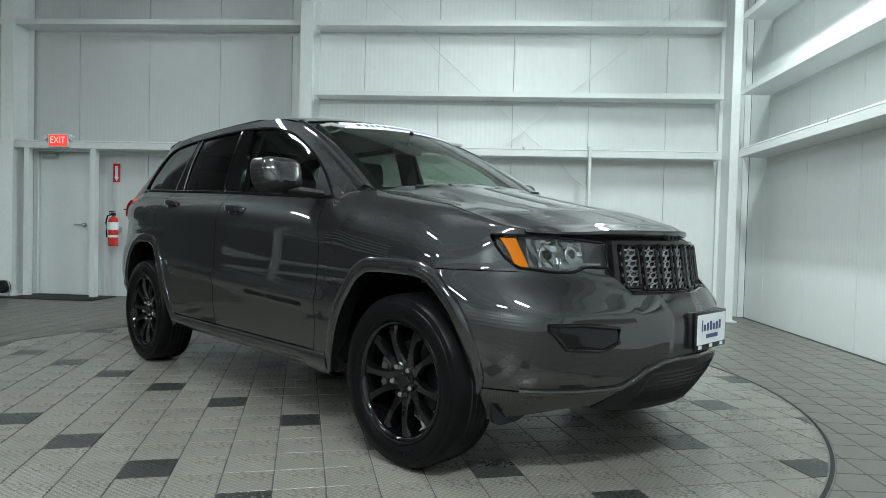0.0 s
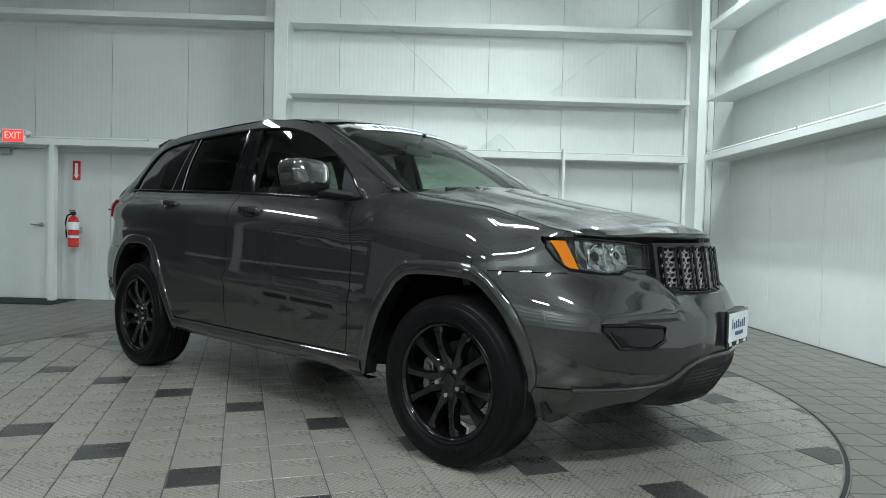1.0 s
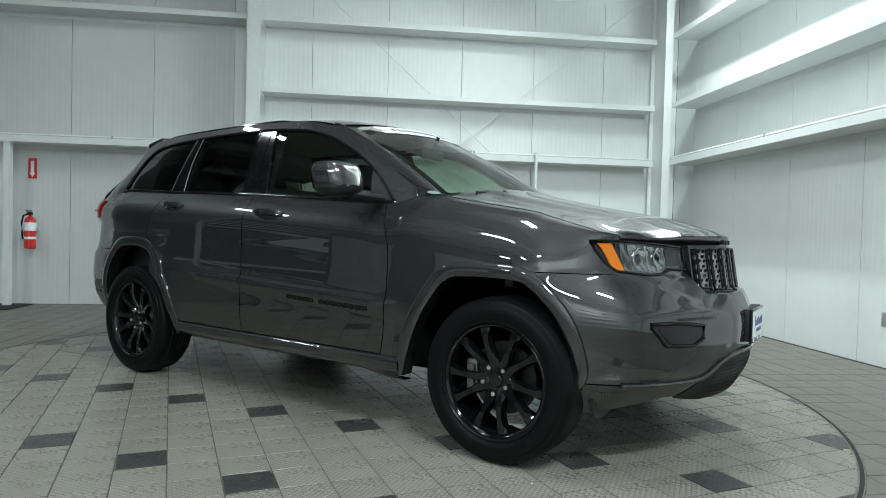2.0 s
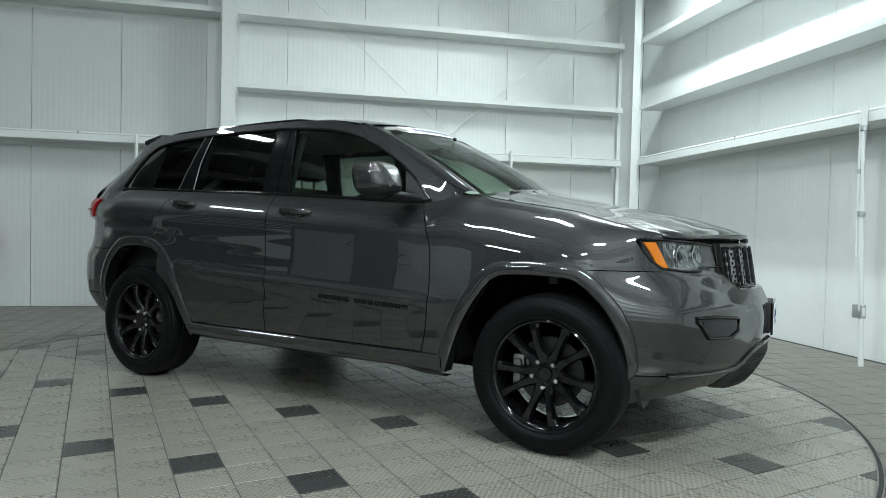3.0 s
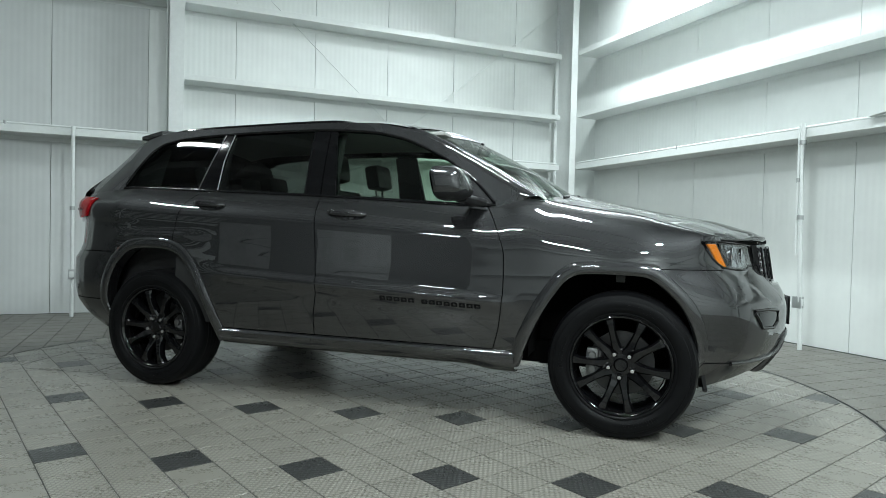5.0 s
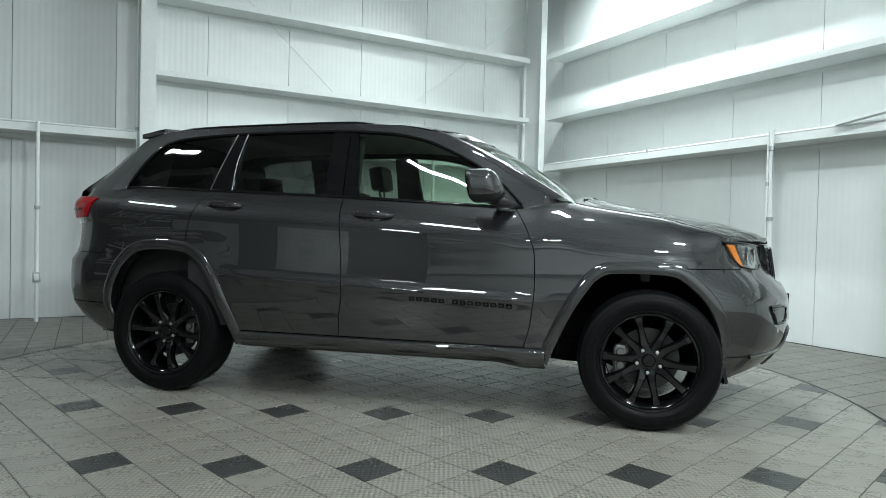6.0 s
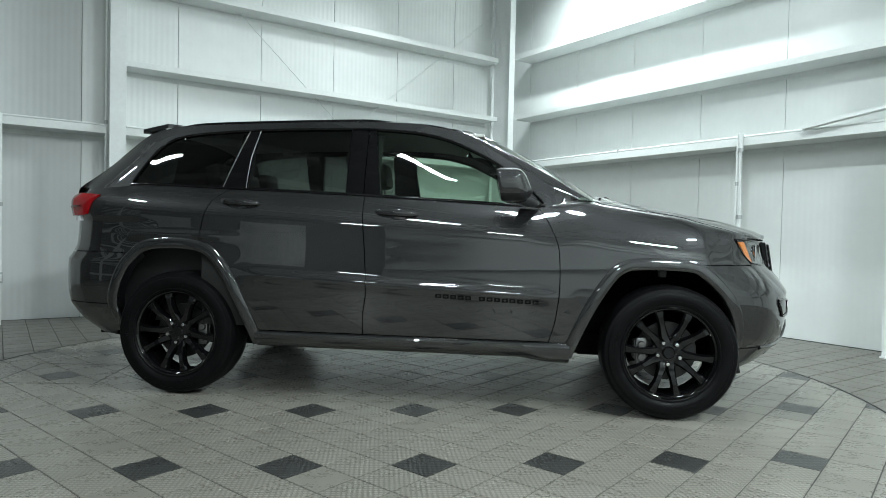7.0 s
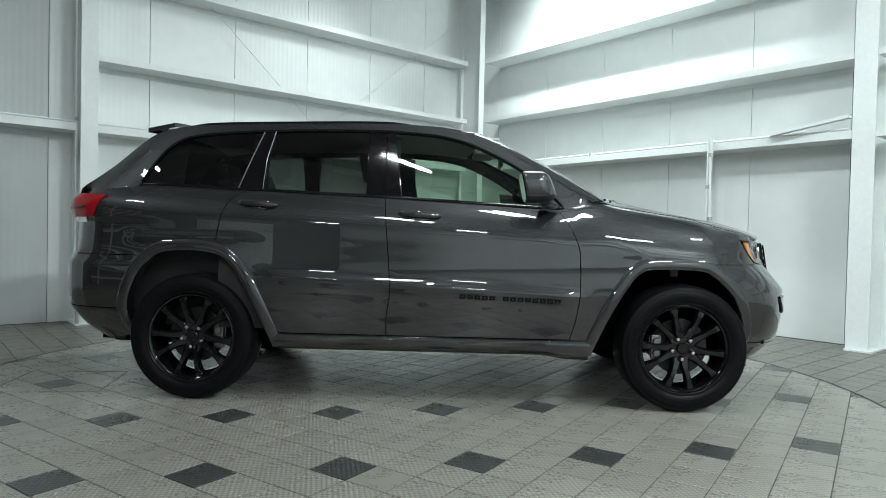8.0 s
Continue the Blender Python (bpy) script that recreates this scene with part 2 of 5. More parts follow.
def tube(bm, pts, r, seg=8, closed=False):
    """A round rod along points."""
    pts = [Vector(p) for p in pts]
    rings = []
    n = len(pts)
    for i, p in enumerate(pts):
        if closed:
            d = pts[(i + 1) % n] - pts[i - 1]
        else:
            d = pts[min(i + 1, n - 1)] - pts[max(i - 1, 0)]
        q = d.to_track_quat("Z", "Y")
        rings.append([bm.verts.new(p + q @ Vector((r * math.cos(a), r * math.sin(a), 0))) for a in [2 * math.pi * k / seg for k in range(seg)]])
    for i in range(n if closed else n - 1):
        a, b = rings[i], rings[(i + 1) % n]
        for k in range(seg):
            bm.faces.new((a[k], a[(k + 1) % seg], b[(k + 1) % seg], b[k]))
    if not closed:
        bm.faces.new(rings[0][::-1])
        bm.faces.new(rings[-1])


def lathe(bm, profile, seg=48, axis="Y", centre=(0, 0, 0)):
    """Turns (radius, along) pairs about an axis."""
    c = Vector(centre)
    rings = []
    for r, a in profile:
        ring = []
        for k in range(seg):
            t = 2 * math.pi * k / seg
            u, v = r * math.cos(t), r * math.sin(t)
            p = {"Y": (u, a, v), "Z": (u, v, a), "X": (a, u, v)}[axis]
            ring.append(bm.verts.new(c + Vector(p)))
        rings.append(ring)
    for a, b in zip(rings, rings[1:]):
        for k in range(seg):
            bm.faces.new((a[k], a[(k + 1) % seg], b[(k + 1) % seg], b[k]))
    return rings


def grid(bm, fn, nu, nv):
    vs = [[bm.verts.new(fn(i / nu, j / nv)) for j in range(nv + 1)] for i in range(nu + 1)]
    for i in range(nu):
        for j in range(nv):
            q = (vs[i][j], vs[i + 1][j], vs[i + 1][j + 1], vs[i][j + 1])
            if len({tuple(round(c, 5) for c in v.co) for v in q}) >= 3:
                bm.faces.new(q)
    return vs


def shell(fn, nu, nv, thick):
    """A sheet fn(u, v, inward) with a rim that folds back by thick."""
    bm = bmesh.new()
    vs = grid(bm, lambda u, v: fn(u, v, 0.0), nu, nv)
    rim = [(i, 0) for i in range(nu)] + [(nu, j) for j in range(nv)] + [(i, nv) for i in range(nu, 0, -1)] + [(0, j) for j in range(nv, 0, -1)]
    back = [bm.verts.new(fn(i / nu, j / nv, thick)) for i, j in rim]
    n = len(rim)
    for k in range(n):
        a, b = vs[rim[k][0]][rim[k][1]], vs[rim[(k + 1) % n][0]][rim[(k + 1) % n][1]]
        if (a.co - b.co).length > 1e-5:
            bm.faces.new((a, b, back[(k + 1) % n], back[k]))
    return bm


def curve(pts):
    """Smooth monotone curve through (x, y) pairs."""
    xs = [p[0] for p in pts]
    ys = [p[1] for p in pts]
    n = len(xs)
    h = [xs[i + 1] - xs[i] for i in range(n - 1)]
    d = [(ys[i + 1] - ys[i]) / h[i] for i in range(n - 1)]
    m = [d[0]] + [0.0 if d[i - 1] * d[i] <= 0 else 3 * (h[i - 1] + h[i]) / ((2 * h[i] + h[i - 1]) / d[i - 1] + (h[i] + 2 * h[i - 1]) / d[i]) for i in range(1, n - 1)] + [d[-1]]

    def at(x):
        if x <= xs[0]:
            return ys[0]
        if x >= xs[-1]:
            return ys[-1]
        i = max(k for k in range(n - 1) if xs[k] <= x)
        t = (x - xs[i]) / h[i]
        return (ys[i] * (1 + 2 * t) * (1 - t) ** 2 + m[i] * h[i] * t * (1 - t) ** 2 + ys[i + 1] * t * t * (3 - 2 * t) + m[i + 1] * h[i] * t * t * (t - 1))
    return at


def line(pts):
    """Straight pieces through (x, y) pairs."""
    def at(x):
        if x <= pts[0][0]:
            return pts[0][1]
        for (a, b), (c, e) in zip(pts, pts[1:]):
            if x <= c:
                return b + (e - b) * (x - a) / (c - a)
        return pts[-1][1]
    return at


def smooth01(a, b, x):
    t = min(1.0, max(0.0, (x - a) / (b - a)))
    return t * t * (3 - 2 * t)


def lerp(a, b, t):
    return a + (b - a) * t


# ---- the hall: walls, girts, columns, ceiling ----
X_WEST, X_EAST, Y_NORTH, Y_SOUTH, ROOF = -6.75, 3.42, 8.6, -5.5, 6.2
X_FAR = -14.0


def structure(name, bm, mat, label, category, smooth=False):
    return tagged(part(name, bm, mat, None, "", smooth), label, category, kind="structure")


def panel_wall(name, along, at, start, stop, first, inward, mat, label):
    """Insulated metal wall of 1 m panels; along 'x' or 'y', its face at that place; inward is the sign of the room's side."""
    bm = bmesh.new()
    t0, t1 = sorted((at - inward * 0.02, at - inward * 0.2))
    if along == "x":
        box(bm, start, stop, t0, t1, 0, ROOF)
    else:
        box(bm, t0, t1, start, stop, 0, ROOF)
    wall = structure(name, bm, SEAM, label, "wall")
    cuts = [start] + [first + 0.9935 * k for k in range(-20, 40) if start + 0.05 < first + 0.9935 * k < stop - 0.05] + [stop]
    for a, b in zip(cuts, cuts[1:]):
        bm = bmesh.new()
        f0, f1 = sorted((at, at - inward * 0.02))
        if along == "x":
            box(bm, a + 0.003, b - 0.003, f0, f1, 0, ROOF, bevel=0.0025)
        else:
            box(bm, f0, f1, a + 0.003, b - 0.003, 0, ROOF, bevel=0.0025)
        # north panels west of the column take the colour with dimmer light painted in
        part("panel", bm, WALL_DIM if along == "x" and b < -2.2 else mat, wall, smooth=False)
    return wall


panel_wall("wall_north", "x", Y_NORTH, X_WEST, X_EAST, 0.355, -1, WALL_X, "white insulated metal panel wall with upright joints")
panel_wall("wall_east", "y", X_EAST, Y_SOUTH, Y_NORTH, 4.08, -1, WALL_Y, "white ribbed metal panel wall behind steel girts")
panel_wall("wall_west", "y", X_WEST, 7.2, Y_NORTH, 0.6, 1, WALL_Y, "short white metal panel wall beside the exit door")
# unseen walls, added so that the car's flank mirrors a dim far bay
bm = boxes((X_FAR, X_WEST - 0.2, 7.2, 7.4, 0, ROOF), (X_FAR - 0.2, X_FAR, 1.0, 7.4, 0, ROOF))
structure("wall_far_west", bm, FAR_DIM_WALL, "unseen wall closing the hall's far bay, coloured dark for its dimness", "wall")
bm = boxes((X_FAR, X_EAST, Y_SOUTH - 0.2, Y_SOUTH, 0, ROOF))
structure("wall_south", bm, GREY_WALL, "plain white wall closing the hall", "wall")
structure("wall_far_west_end", boxes((X_FAR - 0.2, X_FAR, Y_SOUTH - 0.2, 1.0, 0, ROOF)), FAR_DIM_WALL, "unseen end of the far bay's wall, coloured dark for its dimness", "wall")
for y0, y1 in ((0.7, 2.3), (-2.7, -0.5)):
    bm = boxes(*[(X_FAR + 0.002, X_FAR + 0.04, y0, y1, 0.02 + 0.55 * k, 0.56 + 0.55 * k) for k in range(5)], bevel=0.006)
    tagged(part("overhead_door", bm, END_WALL, None, "", False), "closed white sectional door in the dark far wall", "door", "far doors", "structure")
bm = boxes((X_FAR - 0.2, X_EAST + 0.2, Y_SOUTH - 0.2, Y_NORTH + 0.2, ROOF, ROOF + 0.2))
sheet = len(bm.faces)
for y in (-4.5, -2.0, 1.6, 3.2, 5.6, 7.6):
    box(bm, X_FAR, X_EAST, y - 0.06, y + 0.06, ROOF - 0.22, ROOF + 0.01)
for x in (-12.0, -9.2, -6.6, -4.6, -2.3, 0.4):
    box(bm, x - 0.09, x + 0.09, Y_SOUTH, 7.15, ROOF - 0.62, ROOF - 0.23)
for f in list(bm.faces)[sheet:]:
    f.material_index = 1
roof = structure("ceiling", bm, CEIL, "dark roof liner with white steel rafters and purlins", "ceiling")
roof.data.materials.append(STEEL)


def girt(along, a, b, face, inward, z0, z1, depth=0.21):
    """Horizontal Z-shaped steel rail: a front flange with a small lip, a web reaching to the wall."""
    bm = bmesh.new()
    f = face + inward * depth
    def put(n0, n1, za, zb, bev=0.0015):
        n0, n1 = sorted((n0, n1))
        if along == "x":
            box(bm, a, b, n0, n1, za, zb, bevel=bev)
        else:
            box(bm, n0, n1, a, b, za, zb, bevel=bev)
    put(f, f - inward * 0.006, z0, z1)
    put(f - inward * 0.006, face, z0, z0 + 0.006)
    put(face, face + inward * 0.006, z0 - 0.05, z0 - 0.0005)
    put(f - inward * 0.007, f - inward * 0.03, z1 - 0.005, z1)
    return tagged(part("girt", bm, STEEL, None, "", False), "white painted horizontal steel girt fixed to the wall", "girt", "wall girts", "structure")


NORTH_DEPTH, EAST_DEPTH = 0.31, 0.35
for a, b, rails in ((X_WEST + 0.02, -2.41, ((2.0, 2.08), (3.645, 3.715))), (-2.23, 2.962, ((2.0, 2.08), (2.75, 2.815), (3.645, 3.715)))):
    for z0, z1 in rails + ((4.9, 4.98),):
        girt("x", a, b, Y_NORTH, -1, z0, z1, NORTH_DEPTH)
for a, b in ((2.97, 8.026), (-2.0, 2.77), (-5.3, -2.2)):
    for z0, z1 in ((2.0, 2.08), (2.75, 2.815), (3.65, 3.725), (4.85, 4.93)):
        girt("y", a, b, X_EAST, -1, z0, z1, EAST_DEPTH)
for z0, z1 in ((2.0, 2.08), (3.645, 3.715)):
    girt("y", 7.25, 8.12, X_WEST, 1, z0, z1, 0.15)


def column(x0, x1, y0, y1, flange, label):
    """H-section steel column; flange 'y' has its flanges facing along y."""
    bm = bmesh.new()
    if flange == "y":
        box(bm, x0, x1, y0, y0 + 0.014, 0.016, ROOF, bevel=0.002)
        box(bm, x0, x1, y1 - 0.014, y1, 0.016, ROOF, bevel=0.002)
        xm = (x0 + x1) / 2
        box(bm, xm - 0.005, xm + 0.005, y0 + 0.014, y1 - 0.014, 0.016, ROOF)
    else:
        box(bm, x0, x0 + 0.014, y0, y1, 0.016, ROOF, bevel=0.002)
        box(bm, x1 - 0.014, x1, y0, y1, 0.016, ROOF, bevel=0.002)
        ym = (y0 + y1) / 2
        box(bm, x0 + 0.014, x1 - 0.014, ym - 0.005, ym + 0.005, 0.016, ROOF)
    col = tagged(part("column", bm, STEEL, None, "", False), label, "column", "steel columns", "structure")
    bm = boxes((x0 - 0.04, x1 + 0.04, y0 - 0.04, y1, 0, 0.016))
    part("base_plate", bm, STEEL, col, smooth=False)
    return col


column(-2.40, -2.238, 8.20, 8.595, "y", "white painted steel column standing against the wall")
column(2.966, 3.068, 8.03, 8.46, "y", "white painted steel column in the hall's corner")
column(3.06, 3.415, 2.775, 2.965, "x", "white painted steel column beside the panel wall")
column(3.06, 3.415, -2.17, -2.02, "x", "white painted steel column beside the panel wall")
column(-6.40, -6.23, 8.15, 8.55, "y", "white painted steel column near the exit door")

for z0, z1 in ((0.75, 0.87), (1.3, 1.42), (1.9, 2.02), (2.5, 2.64), (3.1, 3.24), (3.8, 3.94), (4.5, 4.64)):
    girt("y", 2.4, 7.18, X_FAR, 1, z0, z1, 0.2)
for z0, z1 in ((1.0, 1.1), (2.05, 2.15), (2.9, 3.0), (3.7, 3.8), (4.6, 4.7)):
    girt("x", X_FAR + 0.22, X_EAST - 0.25, Y_SOUTH, 1, z0, z1, 0.2)
for y in (5.6,):
    column(X_FAR + 0.21, X_FAR + 0.5, y, y + 0.2, "x", "white painted steel column beside the far wall")
for x in (-4.0, 0.5):
    column(x, x + 0.2, Y_SOUTH + 0.21, Y_SOUTH + 0.5, "y", "white painted steel column beside the far wall")

# rod braces across the north bay
def rod(p, q, r=0.007):
    bm = bmesh.new()
    tube(bm, [p, q], r, 8)
    return tagged(part("brace_rod", bm, STEEL), "thin white steel tie rod crossing the wall bay", "brace", "tie rods", "structure")


rod((-2.0, 8.5, 4.58), (1.35, 8.5, 1.60))
rod((3.0, 8.47, 4.42), (-0.6, 8.47, 1.43))
bm = bmesh.new()
box(bm, 2.98, 3.055, 2.97, 3.70, 2.185, 2.215, bevel=0.003, m=Matrix.Translation((0, 2.97, 2.20)) @ Matrix.Rotation(radians(-8), 4, "X") @ Matrix.Translation((0, -2.97, -2.20)))
tagged(part("kicker_brace", bm, STEEL, None, "", False), "short white steel brace from girt to column", "brace", kind="structure")


# ---- conduits and boxes on the walls ----
def conduit(pts, r, label, box_at=None, box_size=(0.07, 0.05, 0.11)):
    t = thing("conduit", label, "conduit", kind="structure")
    bm = bmesh.new()
    tube(bm, pts, r, 10)
    part("pipe", bm, STEEL, t)
    for p in pts[1:-1]:
        bm = bmesh.new()
        lathe(bm, [(r * 1.45, -0.02), (r * 1.45, 0.02)], 10, "Z", p)
        part("coupling", bm, GREY_METAL, t)
    if box_at:
        x, y, z = box_at
        sx, sy, sz = box_size
        bm = boxes((x - sx / 2, x + sx / 2, y - sy / 2, y + sy / 2, z - sz / 2, z + sz / 2), bevel=0.004)
        ob = part("outlet_box", bm, GREY_METAL, t, "grey metal outlet box")
        bm = boxes((x - sx * 0.3, x + sx * 0.3, y - sy / 2 - 0.004, y + sy / 2 + 0.004, z - sz * 0.3, z + sz * 0.3), bevel=0.002)
        part("cover_plate", bm, STEEL, ob)
    return t


conduit([(1.33, 8.265, 0.0), (1.33, 8.265, 1.0), (1.33, 8.265, 2.13)], 0.022, "white upright conduit rising to the girt")
conduit([(-3.36, 8.265, 0.0), (-3.36, 8.265, 1.2), (-3.36, 8.265, 2.10)], 0.02, "white upright conduit with an outlet box", (-3.36, 8.255, 0.47))
conduit([(3.10, 4.335, 0.0), (3.045, 4.335, 1.25), (3.045, 4.335, 1.95), (3.045, 4.335, 2.13)], 0.021, "white upright conduit with an outlet box", (3.085, 4.36, 0.45), (0.05, 0.09, 0.11))
conduit([(3.05, 4.375, 0.9), (3.05, 4.375, 1.6), (3.05, 4.375, 2.11)], 0.012, "thin white conduit beside a thicker one")
conduit([(3.085, 8.0, 2.094), (3.085, 6.0, 2.094), (3.085, 3.0, 2.094)], 0.013, "thin white conduit along the girt's top")
conduit([(-6.4, 8.305, 2.093), (-4.0, 8.305, 2.093), (-2.42, 8.305, 2.093)], 0.012, "thin white conduit along the girt's top")
conduit([(-2.22, 8.305, 2.093), (0.5, 8.305, 2.093), (2.93, 8.305, 2.093)], 0.012, "thin white conduit along the girt's top")
conduit([(-2.42, 8.30, 0.0), (-2.42, 8.30, 2.12), (-2.42, 8.30, ROOF)], 0.012, "thin white conduit beside the steel column")
bm = boxes((-2.34, -2.27, 8.14, 8.205, 3.93, 4.06), bevel=0.012)
cab = tagged(part("speaker_box", bm, PLASTIC), "small dark device fixed on the steel column", "device")


# ---- exit door, sign, extinguisher, mat ----
door = thing("door_1", "closed white steel exit door in a white frame", "door", kind="structure")
dy = Y_NORTH
bm = boxes((-6.13, -5.41, dy - 0.05, dy - 0.004, 0.012, 1.97), bevel=0.004)
leaf = part("door_leaf", bm, DOOR, door, smooth=False)
bm = boxes((-6.20, -6.135, dy - 0.09, dy - 0.004, 0, 2.02), (-5.405, -5.34, dy - 0.09, dy - 0.004, 0, 2.02), (-6.135, -5.405, dy - 0.09, dy - 0.004, 1.975, 2.02), bevel=0.004)
part("door_frame", bm, STEEL, door, smooth=False)
bm = bmesh.new()
lathe(bm, [(0.0, -0.075), (0.03, -0.075), (0.03, -0.05)], 20, "Y", (-5.48, dy, 0.98))
tube(bm, [(-5.48, dy - 0.07, 0.98), (-5.48, dy - 0.10, 0.98), (-5.53, dy - 0.105, 0.98), (-5.60, dy - 0.10, 0.985)], 0.010, 10)
part("lever_handle", bm, SILVER, leaf, "satin metal lever handle")
bm = boxes((-6.06, -5.86, dy - 0.115, dy - 0.055, 1.885, 1.945), bevel=0.006)
tube(bm, [(-5.88, dy - 0.10, 1.95), (-5.72, dy - 0.17, 1.955), (-5.80, dy - 0.06, 1.985)], 0.008, 8)
part("door_closer", bm, SILVER, leaf, "silver door closer")
for x in (-6.15, -5.22):
    bm = boxes((x - 0.035, x + 0.035, 8.30, 8.39, 0, 2.0), bevel=0.003)
    tagged(part("door_post", bm, STEEL, None, "", False), "white steel post beside the exit door", "post", "door posts", "structure")

sign = thing("exit_sign", "lit red exit sign on the girt above the door", "sign")
bm = boxes((-5.80, -5.525, 8.235, 8.286, 2.01, 2.18), bevel=0.006)
part("housing", bm, WHITE_CARD, sign, smooth=False)
bm = boxes((-5.786, -5.539, 8.227, 8.2345, 2.022, 2.168))
part("face", bm, EXIT_FACE, sign, smooth=False)
txt = bpy.data.curves.new("letters", "FONT")
txt.body, txt.size, txt.align_x, txt.align_y, txt.extrude = "EXIT", 0.125, "CENTER", "CENTER", 0.002
tob = bpy.data.objects.new("letters_curve", txt)
dg = bpy.context.evaluated_depsgraph_get()
scene.collection.objects.link(tob)
bpy.context.view_layer.update()
me = bpy.data.meshes.new_from_object(tob.evaluated_get(bpy.context.evaluated_depsgraph_get()))
bpy.data.objects.remove(tob)
me.transform(Matrix.Translation((-5.6625, 8.223, 2.095)) @ Matrix.Rotation(radians(90), 4, "X") @ Matrix.Diagonal((0.82, 1, 1, 1)))
part("letters", me, EXIT_GLOW, sign)
for x in (-5.845, -5.48):
    bm = bmesh.new()
    lathe(bm, [(0.0, -0.05), (0.03, -0.045), (0.036, -0.01), (0.02, 0.02), (0.0, 0.02)], 14, "Y", (x, 8.27, 2.135))
    part("emergency_lamp", bm, WHITE_LENS, sign, "small round emergency lamp head")

ext = thing("fire_extinguisher", "red fire extinguisher with a white label hung on the wall", "extinguisher", pose(-4.998, 8.42, 0.70))
bm = bmesh.new()
lathe(bm, [(0.0, 0.0), (0.055, 0.0), (0.065, 0.012), (0.065, 0.33), (0.055, 0.37), (0.03, 0.395), (0.02, 0.40), (0.02, 0.42), (0.0, 0.42)], 24, "Z")
part("cylinder", bm, EXT_RED, ext)
bm = bmesh.new()
lathe(bm, [(0.0663, 0.225), (0.0663, 0.325)], 24, "Z")
part("label_band", bm, WHITE_CARD, ext)
bm = bmesh.new()
lathe(bm, [(0.0664, 0.12), (0.0664, 0.15)], 24, "Z")
part("label_stripe", bm, WHITE_CARD, ext)
bm = boxes((-0.018, 0.018, -0.03, 0.03, 0.415, 0.455), (-0.012, 0.012, -0.09, 0.02, 0.46, 0.475), (-0.012, 0.012, -0.085, 0.0, 0.435, 0.447), bevel=0.003)
part("valve_handle", bm, PLASTIC, ext)
bm = bmesh.new()
tube(bm, [(-0.02, 0, 0.43), (-0.07, -0.02, 0.41), (-0.085, -0.03, 0.32), (-0.078, -0.03, 0.2), (-0.075, -0.02, 0.12)], 0.010, 8)
part("hose", bm, RUBBER, ext)
bm = boxes((-0.02, 0.02, 0.066, 0.18, 0.2, 0.26))
part("wall_bracket", bm, GREY_METAL, ext)
sg = thing("extinguisher_sign", "red and white arrow sign above the fire extinguisher", "sign")
bm = boxes((-5.11, -5.01, dy - 0.008, dy - 0.002, 1.58, 1.835))
part("plate", bm, EXT_RED, sg, smooth=False)
bm = boxes((-5.08, -5.04, dy - 0.012, dy - 0.0085, 1.65, 1.80))
vs = [bm.verts.new(p) for p in ((-5.095, dy - 0.012, 1.65), (-5.025, dy - 0.012, 1.65), (-5.06, dy - 0.012, 1.595))]
bm.faces.new(vs)
part("arrow", bm, WHITE_CARD, sg, smooth=False)
bm = boxes((-6.45, -5.0, 7.95, 8.52, 0.001, 0.012), bevel=0.004)
tagged(part("door_mat", bm, MAT_), "black rubber door mat lying before the exit door", "mat")
flr = thing("floor_fan", "small dark round fan standing beside the door", "fan", pose(-6.27, 8.05, 0.012))
bm = bmesh.new()
lathe(bm, [(0.0, -0.05), (0.07, -0.05), (0.085, -0.03), (0.085, 0.03), (0.07, 0.05), (0.0, 0.05)], 20, "Y", (0, 0, 0.13))
part("drum", bm, PLASTIC, flr)
bm = bmesh.new()
tube(bm, [(-0.08, 0.06, 0.0), (-0.08, 0.0, 0.01), (-0.09, 0, 0.13), (-0.06, 0, 0.205), (0.06, 0, 0.205), (0.09, 0, 0.13), (0.08, 0, 0.01), (0.08, 0.06, 0.0)], 0.008, 8)
part("stand", bm, GREY_METAL, flr)


# ---- high-bay lights under the roof, in rows along y ----
def high_bay(x, y, along_y, share):
    at = pose(x, y, LAMP_Z, 0, 0, 90 if along_y else 0)
    t = thing("high_bay_light", "white twin-panel high-bay light hung under the roof", "lamp", at, "ceiling lights")
    part("housing", boxes((-0.62, 0.62, -0.06, 0.06, 0.09, 0.15), bevel=0.006), STEEL, t, smooth=False)
    for k in (-1, 1):
        m = pose(0, k * 0.11, 0.03, k * LAMP_TILT)
        bm = bmesh.new()
        box(bm, -0.60, 0.60, -0.08, 0.08, 0.012, 0.035, bevel=0.004, m=m)
        part("reflector", bm, STEEL, t, smooth=False)
        lamp = bpy.data.lights.new("panel_lamp", "AREA")
        lamp.shape, lamp.size, lamp.size_y, lamp.energy, lamp.color = "RECTANGLE", 1.16, 0.11, LAMP_WATTS * share, (0.885, 1.0, 1.015)
        lamp.spread = radians(LAMP_SPREAD)
        ob = new("panel_lamp", lamp)
        ob.matrix_world = at @ m
    for dx in (-0.25, 0.25):
        bm = bmesh.new()
        tube(bm, [(dx, 0, 0.15), (dx, 0, ROOF - LAMP_Z)], 0.005, 6)
        part("hanger", bm, STEEL, t)
    return t


for spot in LAMP_SPOTS:
    high_bay(*spot)


# ---- the car: x forward, y to its left, z up; R is the distance from its middle plane ----
car = thing("sport_utility_vehicle", "dark grey metallic four-door car with black wheels parked on the turntable", "car", pose(-0.7803, 4.3569, 0, 0, 0, -41.4))

